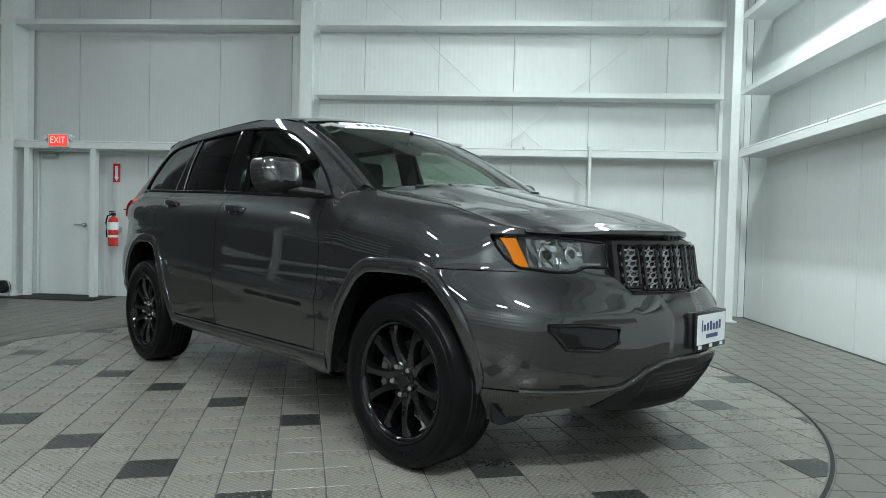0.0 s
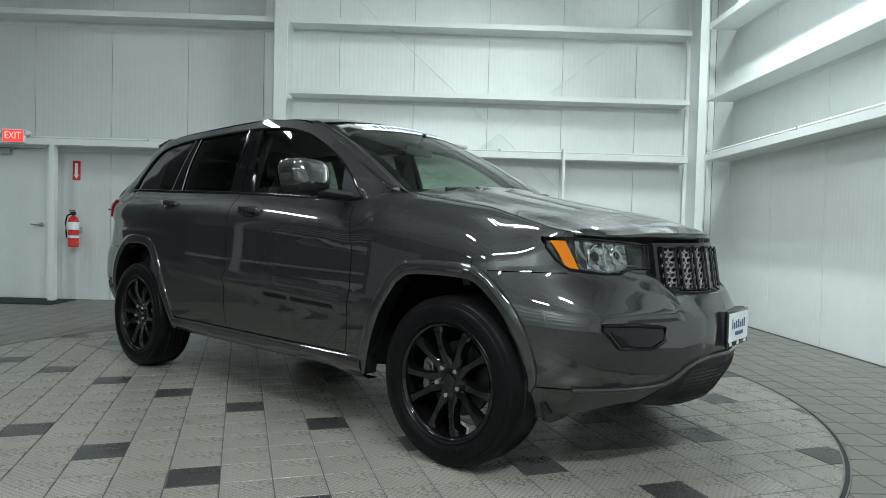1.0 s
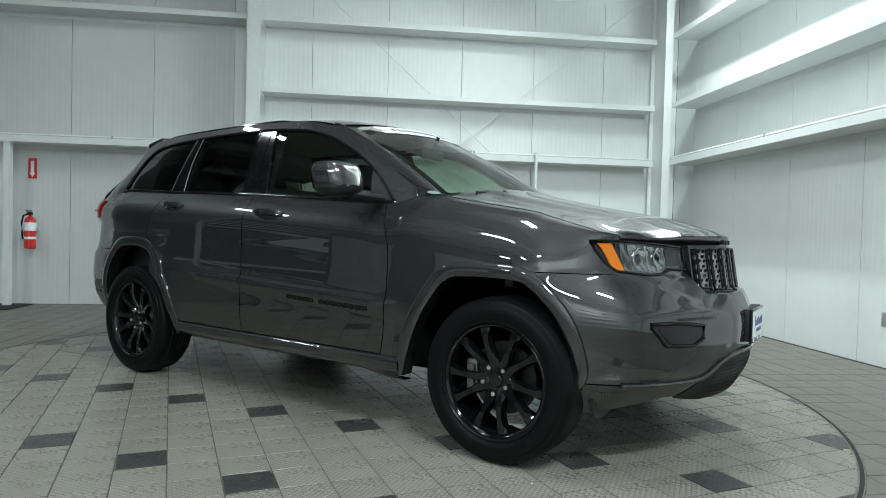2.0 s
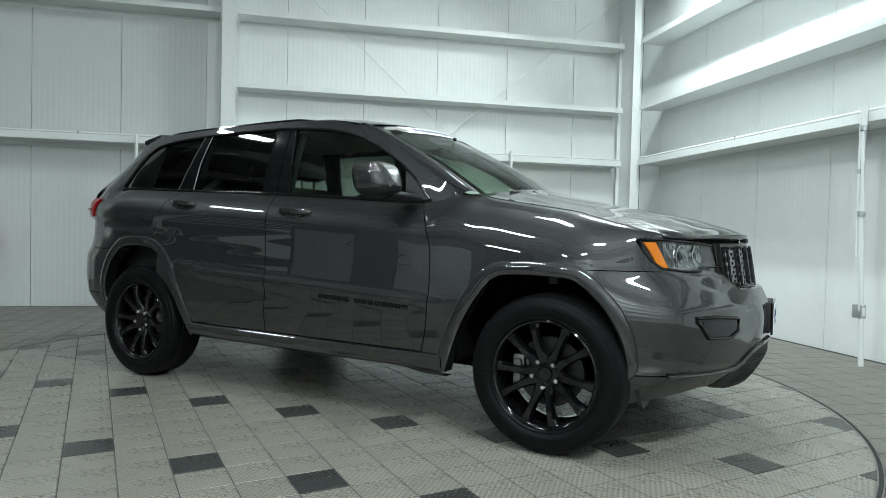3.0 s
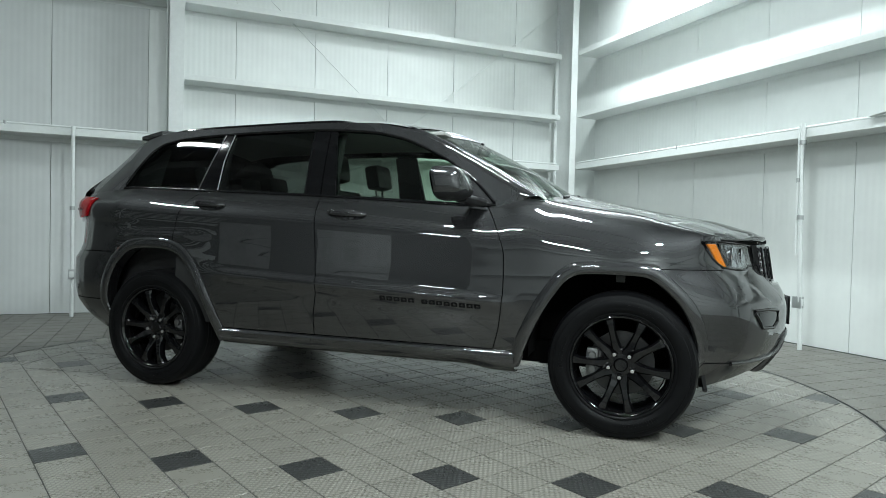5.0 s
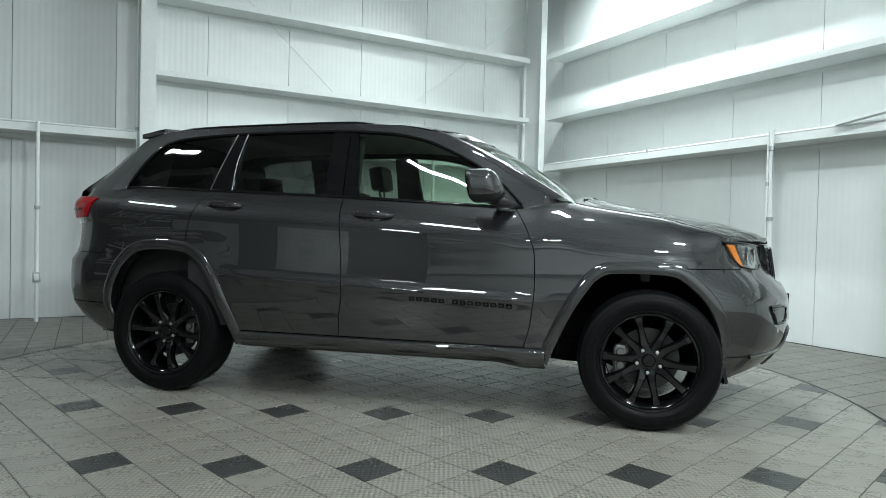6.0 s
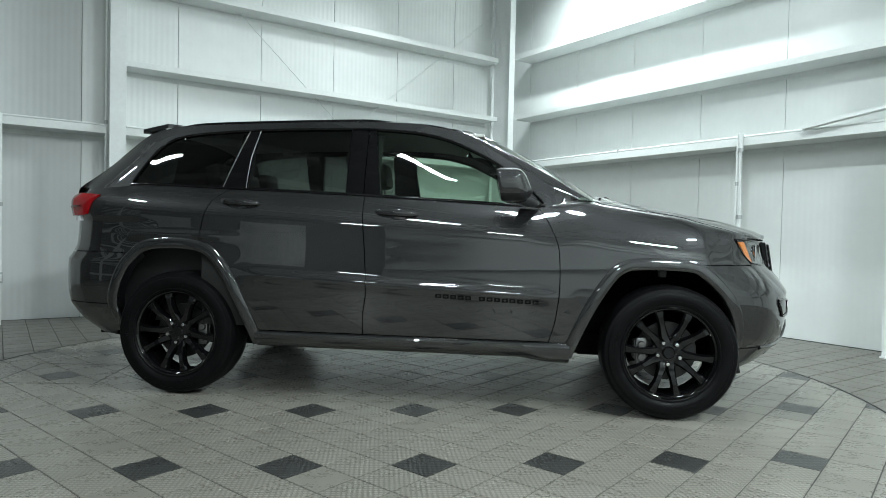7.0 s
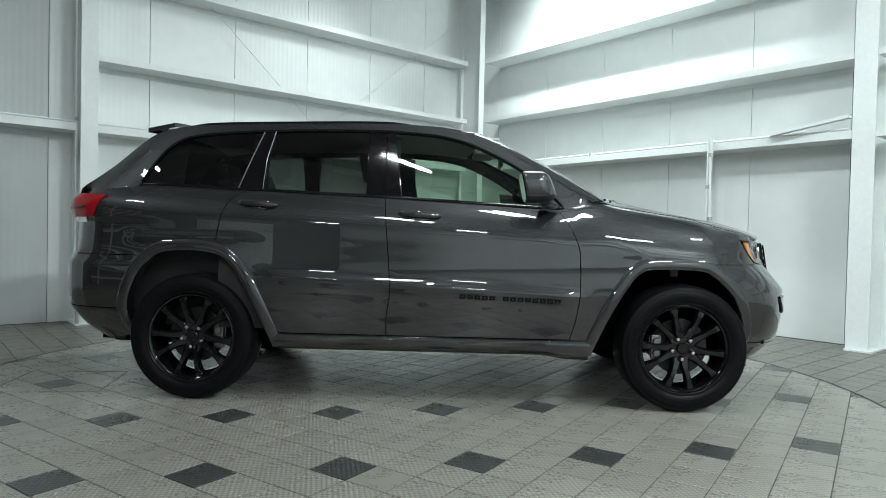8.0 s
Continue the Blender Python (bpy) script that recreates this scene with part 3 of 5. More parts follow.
PLAN = [(-2.46, 0), (-2.455, 0.2), (-2.44, 0.40), (-2.40, 0.58), (-2.335, 0.70), (-2.25, 0.80), (-2.10, 0.875), (-1.90, 0.912), (-1.75, 0.93), (-1.5, 0.945), (-1.2, 0.95),
        (-0.6, 0.957), (0, 0.957), (0.6, 0.955), (1.0, 0.952), (1.2, 0.950), (1.5, 0.942), (1.7, 0.922), (1.86, 0.878), (2.0, 0.81), (2.105, 0.70),
        (2.19, 0.55), (2.260, 0.38), (2.315, 0.19), (2.335, 0)]
_arc = [0.0]
for (a, b), (c, e) in zip(PLAN, PLAN[1:]):
    _arc.append(_arc[-1] + math.hypot(c - a, e - b))
_zero = _arc[12]
_arc = [a - _zero for a in _arc]
plan_x = curve([(s, p[0]) for s, p in zip(_arc, PLAN)])
plan_r = curve([(s, p[1]) for s, p in zip(_arc, PLAN)])
S_FRONT, S_REAR = _arc[-1], _arc[0]
front_s = curve([(p[1], s) for s, p in list(zip(_arc, PLAN))[:16:-1]])      # arc place from R, front
rear_s = curve([(p[1], s) for s, p in list(zip(_arc, PLAN))[:8]])            # arc place from R, rear

_nose = curve([(0.20, -0.21), (0.28, -0.135), (0.36, -0.070), (0.44, -0.018), (0.55, 0.0), (0.62, 0.004), (0.68, -0.002), (0.73, -0.022), (0.79, -0.062), (0.835, -0.102), (0.87, -0.126),
                 (0.95, -0.146), (1.0, -0.157), (1.06, -0.172), (1.3, -0.18)])
def nose_dx(z):
    return sum(_nose(z + 0.006 * k) for k in range(-4, 5)) / 9


tail_dx = curve([(0.30, 0.26), (0.36, 0.17), (0.42, 0.09), (0.47, 0.05), (0.53, 0.012), (0.62, 0.0), (0.79, 0.0), (0.83, 0.025), (0.90, 0.055), (1.04, 0.062),
                 (1.17, 0.035), (1.22, 0.08), (1.264, 0.13), (1.41, 0.275), (1.56, 0.42), (1.66, 0.52)])
top_z = curve([(-2.9, 1.22), (-2.2, 1.245), (-1.83, 1.272), (-1.2, 1.252), (-0.34, 1.222), (0.28, 1.192), (0.70, 1.174), (0.80, 1.188), (0.90, 1.216), (0.97, 1.222), (1.107, 1.198),
               (1.449, 1.147), (1.7, 1.115), (1.86, 1.096), (1.95, 1.077), (2.1, 1.044), (2.2, 1.034), (3.2, 1.034)])
top_drop = curve([(-3.1, 0.0), (-2.35, 0.01), (-2.1, 0.06), (-1.85, 0.105), (-1.2, 0.115), (-0.3, 0.11), (0.5, 0.11), (0.74, 0.128), (0.9, 0.165), (1.1, 0.20), (1.5, 0.195),
                  (1.7, 0.17), (1.86, 0.128), (1.95, 0.09), (2.05, 0.035), (2.14, 0.004), (3.2, 0.0)])
top_roll = curve([(-2.2, 0.2), (0.6, 0.20), (1.0, 0.27), (1.6, 0.25), (1.86, 0.20), (1.95, 0.16), (2.05, 0.09), (2.14, 0.04)])


def belly(s, z):
    """Swell of the flank with height; a crease runs down along the doors."""
    w = smooth01(-1.15, -0.85, s) * (1 - smooth01(0.7, 0.95, s))
    zc = 0.745 - 0.045 * (s + 0.9)
    base = flank(z)
    step = 0.019 * math.exp(-((z - zc) / 0.045) ** 2) if z < zc else 0.019 * math.exp(-((z - zc) / 0.022) ** 2)
    haunch = 0.010 * smooth01(-2.35, -2.15, s) * (1 - smooth01(-1.85, -1.55, s)) * smooth01(1.035, 1.075, z)
    ridge = 0.009 * smooth01(-1.98, -1.75, s) * (1 - smooth01(-1.30, -1.0, s)) * math.exp(-((z - 0.972) / (0.016 if z > 0.972 else 0.04)) ** 2)
    return base + w * step + haunch + ridge


flank = curve([(0.28, -0.075), (0.34, -0.056), (0.42, -0.036), (0.50, -0.021), (0.58, -0.010), (0.66, -0.004), (0.78, -0.010), (0.9, -0.020), (1.0, -0.027), (1.3, -0.036)])


def skin(s, z, off=0.0):
    """A point of the outer body at arc place s and height z, off metres outward: (x, R, z)."""
    def raw(s, z):
        x0, r0 = plan_x(s), plan_r(s)
        wf, wr = smooth01(1.45, 1.95, s), smooth01(-1.6, -2.1, s)
        ws = min(1.0, r0 / 0.8)
        x = x0 + wf * nose_dx(z) * (0.76 + 0.30 * smooth01(0.05, 0.45, r0) + 0.10 * smooth01(0.45, 0.75, r0)) + wr * tail_dx(z)
        fold = smooth01(0.20, 0.42, r0) * (1 - smooth01(0.56, 0.84, r0)) * smooth01(1.7, 1.9, s)
        x += fold * (0.010 * math.exp(-((z - 0.703) / (0.020 if z < 0.703 else 0.034)) ** 2) - 0.007 * math.exp(-((z - 0.625) / 0.05) ** 2))
        r = r0 + ws * belly(s, z)
        zt, roll = top_z(s), top_roll(s)
        q = (z - (zt - roll)) / roll
        if q > 0:
            q = min(q, 1.0)
            r -= top_drop(s) * lerp(q ** 2.2, 1 - math.sqrt(1 - q * q), smooth01(0.7, 1.25, s))
        return Vector((x, r, z))
    p = raw(s, z)
    if off:
        e = 0.004
        du = raw(s + e, z) - raw(s - e, z)
        dv = raw(s, z + e) - raw(s, z - e)
        n = dv.cross(du)
        if n.length > 1e-9:
            n.normalize()
            if n.dot(Vector((plan_x(s) * 0.2, 1, 0))) < 0 and abs(s) < 1.9:
                n = -n
            p = p + n * off
    return p


def side(p, sg):
    """To the car's own axes: sg 1 for its right side, -1 for its left."""
    return Vector((p[0], -sg * p[1], p[2]))


def skin_panel(left, right, low, high, nu, nv, sg, off=0.0, thick=0.02):
    """Body panel between two edges s(z) and two edges z(s)."""
    def fn(u, v, back):
        s = lerp(left(0.8), right(0.8), u)
        z = 0.8
        for _ in range(5):
            z = lerp(low(s), high(s), v)
            s = lerp(left(z), right(z), u)
        return side(skin(s, z, off - back), sg)
    return shell(fn, nu, nv, thick)


# shut lines and wheel arches
rear_cut = line([(0.3, -1.318), (0.9, -1.313), (1.0, -1.305), (1.1, -1.286), (1.18, -1.255), (1.22, -1.215), (1.26, -1.163)])
b_cut = line([(0.3, -0.296), (0.52, -0.294), (0.66, -0.272), (0.72, -0.275), (0.92, -0.292), (1.23, -0.324)])
front_cut = curve([(0.38, 0.775), (0.55, 0.818), (0.75, 0.836), (0.91, 0.831), (1.04, 0.789), (1.165, 0.714), (1.18, 0.70)])
ARCH_R = [(-1.935, 0.33), (-1.918, 0.42), (-1.90, 0.54), (-1.855, 0.69), (-1.785, 0.815), (-1.69, 0.895), (-1.59, 0.92), (-1.47, 0.926), (-1.34, 0.916), (-1.25, 0.885), (-1.175, 0.82),
          (-1.11, 0.73), (-1.042, 0.60), (-0.972, 0.438), (-0.93, 0.33)]
ARCH_F = [(0.872, 0.33), (0.905, 0.41), (0.95, 0.52), (1.012, 0.645), (1.075, 0.745), (1.145, 0.83), (1.225, 0.868), (1.36, 0.874), (1.50, 0.871), (1.62, 0.858), (1.69, 0.825),
          (1.74, 0.762), (1.79, 0.66), (1.845, 0.509), (1.866, 0.42), (1.878, 0.34)]
arch_rear, arch_front = line(ARCH_R), line(ARCH_F)
arch_front_x = line(sorted((z, x) for x, z in ARCH_F if x > 1.6))
arch_rear_x = line(sorted((z, x) for x, z in ARCH_R if x < -1.6))
SILL = 0.405
GAPW = 0.0028


def low_edge(s):
    z = SILL
    if -1.93 < s < -0.93:
        z = max(z, arch_rear(s) - 0.012)
    if 0.875 < s < 1.875:
        z = max(z, arch_front(s) - 0.012)
    return z


def shifted(f, d):
    return lambda z: f(z) + d


LAMP_S = front_s
BONNET_S = front_s(0.705)
lamp_edge = line([(0.868, 0.742), (0.885, 0.755), (0.93, 0.787), (1.0, 0.811), (1.2, 0.813)])
for sg in (1, -1):
    # front wing, from the door to the lamp and the bumper's top edge, and its tip above the lamp
    wing = part("front_wing", skin_panel(shifted(front_cut, GAPW), lambda z: 1.70, low_edge, lambda s: top_z(s), 80, 36, sg), PAINT, car)
    part("wing_end", skin_panel(lambda z: 1.70, lambda z: LAMP_S(lamp_edge(z)), lambda s: max(0.868, low_edge(s) if s < 1.72 else 0.0), lambda s: top_z(s), 36, 30, sg), PAINT, wing)
    part("wing_tip", skin_panel(lambda z: LAMP_S(lamp_edge(1.2)) + 0.0005, lambda z: BONNET_S, lambda s: 1.0145, lambda s: top_z(s), 16, 8, sg), PAINT, wing)
    # quarter panel behind the rear door
    quarter = part("rear_quarter", skin_panel(lambda z: -1.76, shifted(rear_cut, -GAPW), low_edge, lambda s: top_z(s), 44, 30, sg), PAINT, car)
    part("quarter_end", skin_panel(lambda z: -2.50, lambda z: -1.76, lambda s: 0.85, lambda s: top_z(s), 50, 30, sg), PAINT, quarter)
    part("front_door", skin_panel(shifted(b_cut, GAPW), shifted(front_cut, -GAPW), lambda s: SILL + 0.004, lambda s: top_z(s), 40, 44, sg), PAINT, car)
    part("rear_door", skin_panel(shifted(rear_cut, GAPW), shifted(b_cut, -GAPW), lambda s: max(SILL + 0.004, low_edge(s)), lambda s: top_z(s), 56, 44, sg), PAINT, car)

doors = [o for o in car.children if o.name.split(".")[0] in ("front_door", "rear_door")]

# dark inner shell seen through the gaps
bm = bmesh.new()
for sg in (1, -1):
    grid(bm, lambda u, v: side(skin(lerp(-1.30, 0.86, u), lerp(0.42, top_z(lerp(-1.30, 0.86, u)) - 0.01, v), -0.03), sg), 30, 10)
part("door_seal", bm, GAP, car)

# front bumper, rear bumper
def bumper_low(s):
    x = plan_x(s)
    return lerp(0.40, 0.385, smooth01(1.86, 2.2, x))


def bumper_bottom(s):
    return valance_low(s)


valance_low = line([(1.85, 0.234), (1.93, 0.238), (2.02, 0.258), (2.12, 0.282), (2.22, 0.304), (2.32, 0.326), (2.5, 0.330), (2.65, 0.29)])


def half_wrap(left, right, low, high, nu, nv, off=0.0, thick=0.02):
    """Both sides in one sheet, from the right flank round the nose or tail to the left one."""
    def fn(u, v, back):
        sg, k = (1, 2 * u) if u <= 0.5 else (-1, 2 - 2 * u)
        s = lerp(left(0.6), right, k)
        z = 0.6
        for _ in range(4):
            z = lerp(low(s), high(s), v)
            s = lerp(left(z), right, k)
        return side(skin(s, z, off - back), sg)
    return shell(fn, nu * 2, nv, thick)


def bumper_high(s):
    """Upper edge of the bumper: under the lamp, then down round the grille."""
    r = plan_r(s)
    if r > 0.745 or s < 1.9:
        return 0.864
    return lerp(0.777, hl_low(r) - 0.003, smooth01(0.345, 0.398, r))


hl_low = line([(0.385, 0.885), (0.50, 0.887), (0.545, 0.866), (0.62, 0.864), (0.745, 0.880), (0.785, 0.93), (0.81, 1.0)])
bump = part("front_bumper", half_wrap(lambda z: max(arch_front_x(z), 1.703), S_FRONT, lambda s: 0.405, bumper_high, 110, 60), PAINT, car)
part("front_valance", half_wrap(arch_front_x, S_FRONT, bumper_bottom, lambda s: 0.400, 50, 12, 0.003), PAINT, car, "dark grey lower front valance")
part("rear_bumper", half_wrap(arch_rear_x, S_REAR, lambda s: 0.53, lambda s: 0.845, 50, 24), PAINT, car)
part("rear_valance", half_wrap(arch_rear_x, S_REAR, lambda s: lerp(0.37, 0.33, smooth01(-1.9, -2.3, s)), lambda s: 0.525, 50, 10, 0.003), PAINT, car)
part("tailgate", half_wrap(lambda z: -2.503, S_REAR, lambda s: 0.85, lambda s: 1.22 if s < -2.3 else top_z(s), 44, 20), PAINT, car)


# arch flares
def flare(pts, sg, cut):
    n = 60
    d = [0.0]
    for (a, b), (c, e) in zip(pts, pts[1:]):
        d.append(d[-1] + math.hypot(c - a, e - b))
    fx = curve([(k, p[0]) for k, p in zip(d, pts)])
    fz = curve([(k, p[1]) for k, p in zip(d, pts)])
    bm = bmesh.new()
    rows = []
    for i in range(n + 1):
        k = d[-1] * i / n
        x, z = fx(k), fz(k)
        e = d[-1] * 0.004
        tx, tz = fx(min(k + e, d[-1])) - fx(max(k - e, 0)), fz(min(k + e, d[-1])) - fz(max(k - e, 0))
        L = math.hypot(tx, tz)
        nx, nz = tz / L, -tx / L          # towards the wheel
        row = []
        for inn, off in ((-0.024, -0.006), (-0.022, 0.007), (-0.010, 0.015), (0.022, 0.018), (0.034, 0.016), (0.042, 0.008), (0.044, -0.01), (0.044, -0.07)):
            p = skin(x, z, 0.0)
            q = Vector((p.x + nx * inn, p.y + off, z + nz * inn))
            row.append(bm.verts.new(side(q, sg)))
        rows.append(row)
    for a, b in zip(rows, rows[1:]):
        for k in range(len(a) - 1):
            bm.faces.new((a[k], a[k + 1], b[k + 1], b[k]))
    return bm


for sg in (1, -1):
    part("arch_flare", flare(ARCH_R, sg, 0), PAINT, car)
    part("arch_flare", flare(ARCH_F, sg, 0), PAINT, car)

# sills
for sg in (1, -1):
    def sill(u, v, back):
        s = lerp(-0.955, 0.90, u)
        prof = [(0.404, -0.004), (0.398, 0.008), (0.385, 0.016), (0.355, 0.012), (0.325, -0.012), (0.306, -0.05), (0.304, -0.12)]
        k = v * (len(prof) - 1)
        i = min(int(k), len(prof) - 2)
        z = lerp(prof[i][0], prof[i + 1][0], k - i)
        off = lerp(prof[i][1], prof[i + 1][1], k - i)
        drop = smooth01(0.60, 0.80, s) * 0.024 * (0.4 - z) / 0.1
        p = skin(s, 0.405)
        return side(Vector((s, p.y + off, z - drop)), sg)
    bm = bmesh.new()
    grid(bm, lambda u, v: sill(u, v, 0), 60, 12)
    part("sill", bm, PAINT, car, "dark grey sill under the doors")


# ---- glasshouse ----
gut_z = curve([(-2.23, 1.245), (-2.05, 1.41), (-1.91, 1.548), (-1.80, 1.618), (-1.6, 1.662), (-1.0, 1.682), (-0.4, 1.692), (-0.07, 1.682), (0.172, 1.638), (0.348, 1.566), (0.526, 1.456),
               (0.685, 1.36), (0.879, 1.25), (0.97, 1.216)])
gut_r = curve([(-2.27, 0.735), (-2.2, 0.715), (-2.05, 0.655), (-1.9, 0.612), (-1.75, 0.615), (-1.5, 0.64), (-1.0, 0.66), (-0.3, 0.665), (0.172, 0.66), (0.5, 0.70), (0.88, 0.755), (0.97, 0.765)])


_sx = curve([(skin(-2.55 + 0.05 * k, top_z(-2.55 + 0.05 * k)).x, -2.55 + 0.05 * k) for k in range(20)] + [(0.1 * k, 0.1 * k) for k in range(-15, 14)])


def top_x(x):
    """Height of the waist edge by x."""
    return top_z(_sx(x))


def belt_r(x):
    return skin(_sx(x), top_x(x)).y


def house(x, z, off=0.0):
    """The leaning side of the glasshouse: (x, R, z)."""
    zb, zt = top_x(x), gut_z(x)
    q = min(1.05, max(-0.05, (z - zb) / max(0.02, zt - zb)))
    r = lerp(belt_r(x), gut_r(x), q) + 0.05 * q * (1 - q) * smooth01(0.05, 0.3, zt - zb)
    return Vector((x, r + off, z + off * 0.35))


dlo_top = curve([(-1.835, 1.288), (-1.80, 1.36), (-1.74, 1.46), (-1.69, 1.525), (-1.58, 1.584), (-1.35, 1.616), (-1.1, 1.630), (-0.78, 1.640), (-0.43, 1.643), (-0.07, 1.624), (0.138, 1.583),
                 (0.314, 1.510), (0.474, 1.424), (0.62, 1.318), (0.745, 1.19)])


def dlo_low(x):
    return top_x(x) + 0.014


def house_panel(left, right, low, high, nu, nv, sg, off, thick):
    def fn(u, v, back):
        x = lerp(left(1.4), right(1.4), u)
        z = 1.4
        for _ in range(6):
            z = lerp(low(x), high(x), v)
            x = lerp(left(z), right(z), u)
        return side(house(x, z, off - back), sg)
    return shell(fn, nu, nv, thick)


const = lambda k: (lambda z: k)
c_back = line([(1.26, -1.225), (1.63, -1.10)])
c_fore = line([(1.25, -1.075), (1.45, -1.065), (1.63, -1.03)])
b_back = const(-0.44)
b_fore = line([(1.22, -0.225), (1.64, -0.285)])
sail = line([(1.19, 0.60), (1.40, 0.55)])
for sg in (1, -1):
    part("roof_side", house_panel(const(-1.835), const(0.745), dlo_top, gut_z, 90, 3, sg, 0.0, 0.03), PAINT, car)
    part("rear_pillar", house_panel(const(-2.212), const(-1.8345), top_x, lambda x: max(gut_z(x), top_x(x) + 0.001), 30, 12, sg, 0.0, 0.03), PAINT, car)
    part("front_pillar_foot", house_panel(const(0.7455), const(0.965), top_z, lambda x: max(gut_z(x), top_z(x) + 0.001), 16, 4, sg, 0.0, 0.02), PAINT, car)
    fd = [d for d in doors if d.name.startswith("front_door")][0 if sg == 1 else 1]
    rd = [d for d in doors if d.name.startswith("rear_door")][0 if sg == 1 else 1]
    pane = part("window_pane", house_panel(b_fore, sail, dlo_low, dlo_top, 24, 12, sg, -0.008, 0.004), WINDOW, fd, "lightly tinted side window")
    part("window_pane", house_panel(c_fore, b_back, dlo_low, dlo_top, 20, 12, sg, -0.008, 0.004), PRIVACY, rd, "dark tinted side window")
    part("quarter_window", house_panel(const(-1.828), c_back, dlo_low, dlo_top, 44, 12, sg, -0.005, 0.004), PRIVACY, car, "dark tinted quarter window")
    part("middle_pillar_trim", house_panel(b_back, lambda z: -0.335, dlo_low, dlo_top, 4, 10, sg, -0.002, 0.02), BLACK, rd, "gloss black pillar trim")
    part("middle_pillar_trim", house_panel(lambda z: -0.328, b_fore, dlo_low, dlo_top, 4, 10, sg, -0.002, 0.02), BLACK, fd, "gloss black pillar trim")
    part("third_pillar_trim", house_panel(c_back, c_fore, dlo_low, dlo_top, 6, 10, sg, -0.002, 0.02), BLACK, rd, "gloss black pillar trim")
    part("sail_panel", house_panel(sail, const(0.744), dlo_low, dlo_top, 10, 6, sg, -0.002, 0.02), PLASTIC, fd, "black mirror mount")
    # rubber round the glass, waist strip
    bm = bmesh.new()
    pts = [house(x, dlo_top(x) + 0.001, 0.001) for x in [lerp(-1.832, 0.742, k / 90) for k in range(91)]]
    tube(bm, [side(p, sg) for p in pts], 0.0075, 6)
    part("window_trim", bm, BLACK, car)
    bm = bmesh.new()
    def waist(u, v):
        x = lerp(-1.84, 0.75, u)
        p = house(x, top_x(x), 0.0)
        a = math.pi * v
        return side(Vector((x, p.y - 0.006 + 0.010 * math.sin(a), top_x(x) + 0.007 - 0.010 * math.cos(a))), sg)
    grid(bm, waist, 60, 6)
    for f_, o_ in ((c_back, 0.002), (c_fore, 0.002), (b_back, 0.002), (b_fore, 0.002)):
        eb = bmesh.new()
        tube(eb, [side(house(f_(z_), z_, o_), sg) for z_ in [lerp(dlo_low(f_(1.4)), dlo_top(f_(1.6)) - 0.004, k / 16) for k in range(17)]], 0.0028, 6)
        part("pane_edge", eb, CAST if f_ in (c_back, c_fore) else BLACK, rd if f_ is not b_fore else fd)
    part("waist_strip", bm, BLACK, car, "gloss black waist strip under the windows")

# roof
HEAD = lambda r: 0.21 + 0.11 * (1 - min(1, abs(r) / 0.62) ** 2)


def roof_pt(u, v):
    w = 2 * u - 1
    x = lerp(-1.83, 0.16, v)
    g = gut_r(x)
    r = w * g
    xe = x
    if v > 0.8:
        xe = x + (HEAD(r) - 0.16) * smooth01(0.8, 1.0, v)
    z = gut_z(min(x, 0.16)) + 0.066 * (1 - abs(w) ** 2.6) * (1 - 0.25 * smooth01(-1.2, -1.83, x)) * (1 - 0.35 * smooth01(-0.2, 0.16, x))
    return Vector((xe, -r, z))


bm = bmesh.new()
grid(bm, roof_pt, 40, 60)
part("roof", bm, PAINT, car)
bm = bmesh.new()
grid(bm, lambda u, v: roof_pt(lerp(0.04, 0.96, u), lerp(0.03, 0.97, v)) - Vector((0, 0, 0.035)), 20, 20)
part("headliner", bm, HEADLINER, car, "light grey cloth headliner")


# windscreen and pillars
def screen_edge(v):
    """Right edge of the windscreen from its foot (0) to its top (1): (x, R, z)."""
    return Vector((lerp(1.03, 0.22, v) + 0.02 * math.sin(math.pi * v), lerp(0.742, 0.605, v), lerp(1.212, 1.640, v) + 0.018 * math.sin(math.pi * v)))


def screen(u, v, off=0.0):
    w = 2 * u - 1
    e = screen_edge(v)
    bow = lerp(0.15, 0.12, v)
    x = e.x + bow * (1 - w * w)
    z = e.z + lerp(0.0, 0.042, v) * (1 - abs(w) ** 2.2)
    return Vector((x + off * 0.5, -w * e.y, z + off))


bm = bmesh.new()
grid(bm, screen, 30, 20)
wind = part("windscreen", bm, SCREEN, car, "sloping tinted windscreen")
bm = bmesh.new()
for u0, u1 in ((0.0, 0.035), (0.965, 1.0)):
    grid(bm, lambda u, v: screen(lerp(u0, u1, u), v, -0.004), 2, 20)
grid(bm, lambda u, v: screen(u, lerp(0.955, 1.0, v), -0.004), 30, 2)
grid(bm, lambda u, v: screen(u, lerp(0.0, 0.05, v), -0.004), 30, 2)
part("black_border", bm, BLACK, wind)
for sg in (1, -1):
    bm = bmesh.new()
    def pillar(u, v):
        x = lerp(0.93, 0.165, v)
        a = Vector((x, gut_r(x), gut_z(x)))
        b = screen_edge(v)
        p = a.lerp(b, u)
        bulge = 0.016 * math.sin(math.pi * u)
        return side(Vector((p.x, p.y + bulge * 0.5, p.z + bulge)), sg)
    grid(bm, pillar, 8, 40)
    part("front_pillar", bm, PAINT, car)
    # white banner strip and inside mirror come below
bm = bmesh.new()
grid(bm, lambda u, v: screen(lerp(0.13, 0.87, u), lerp(0.868, 0.982, v), 0.003), 30, 3)
ban = part("banner", bm, WHITE_CARD, wind, "white banner strip across the windscreen's top")
bm = bmesh.new()
rr = random.Random(3)
u = 0.20
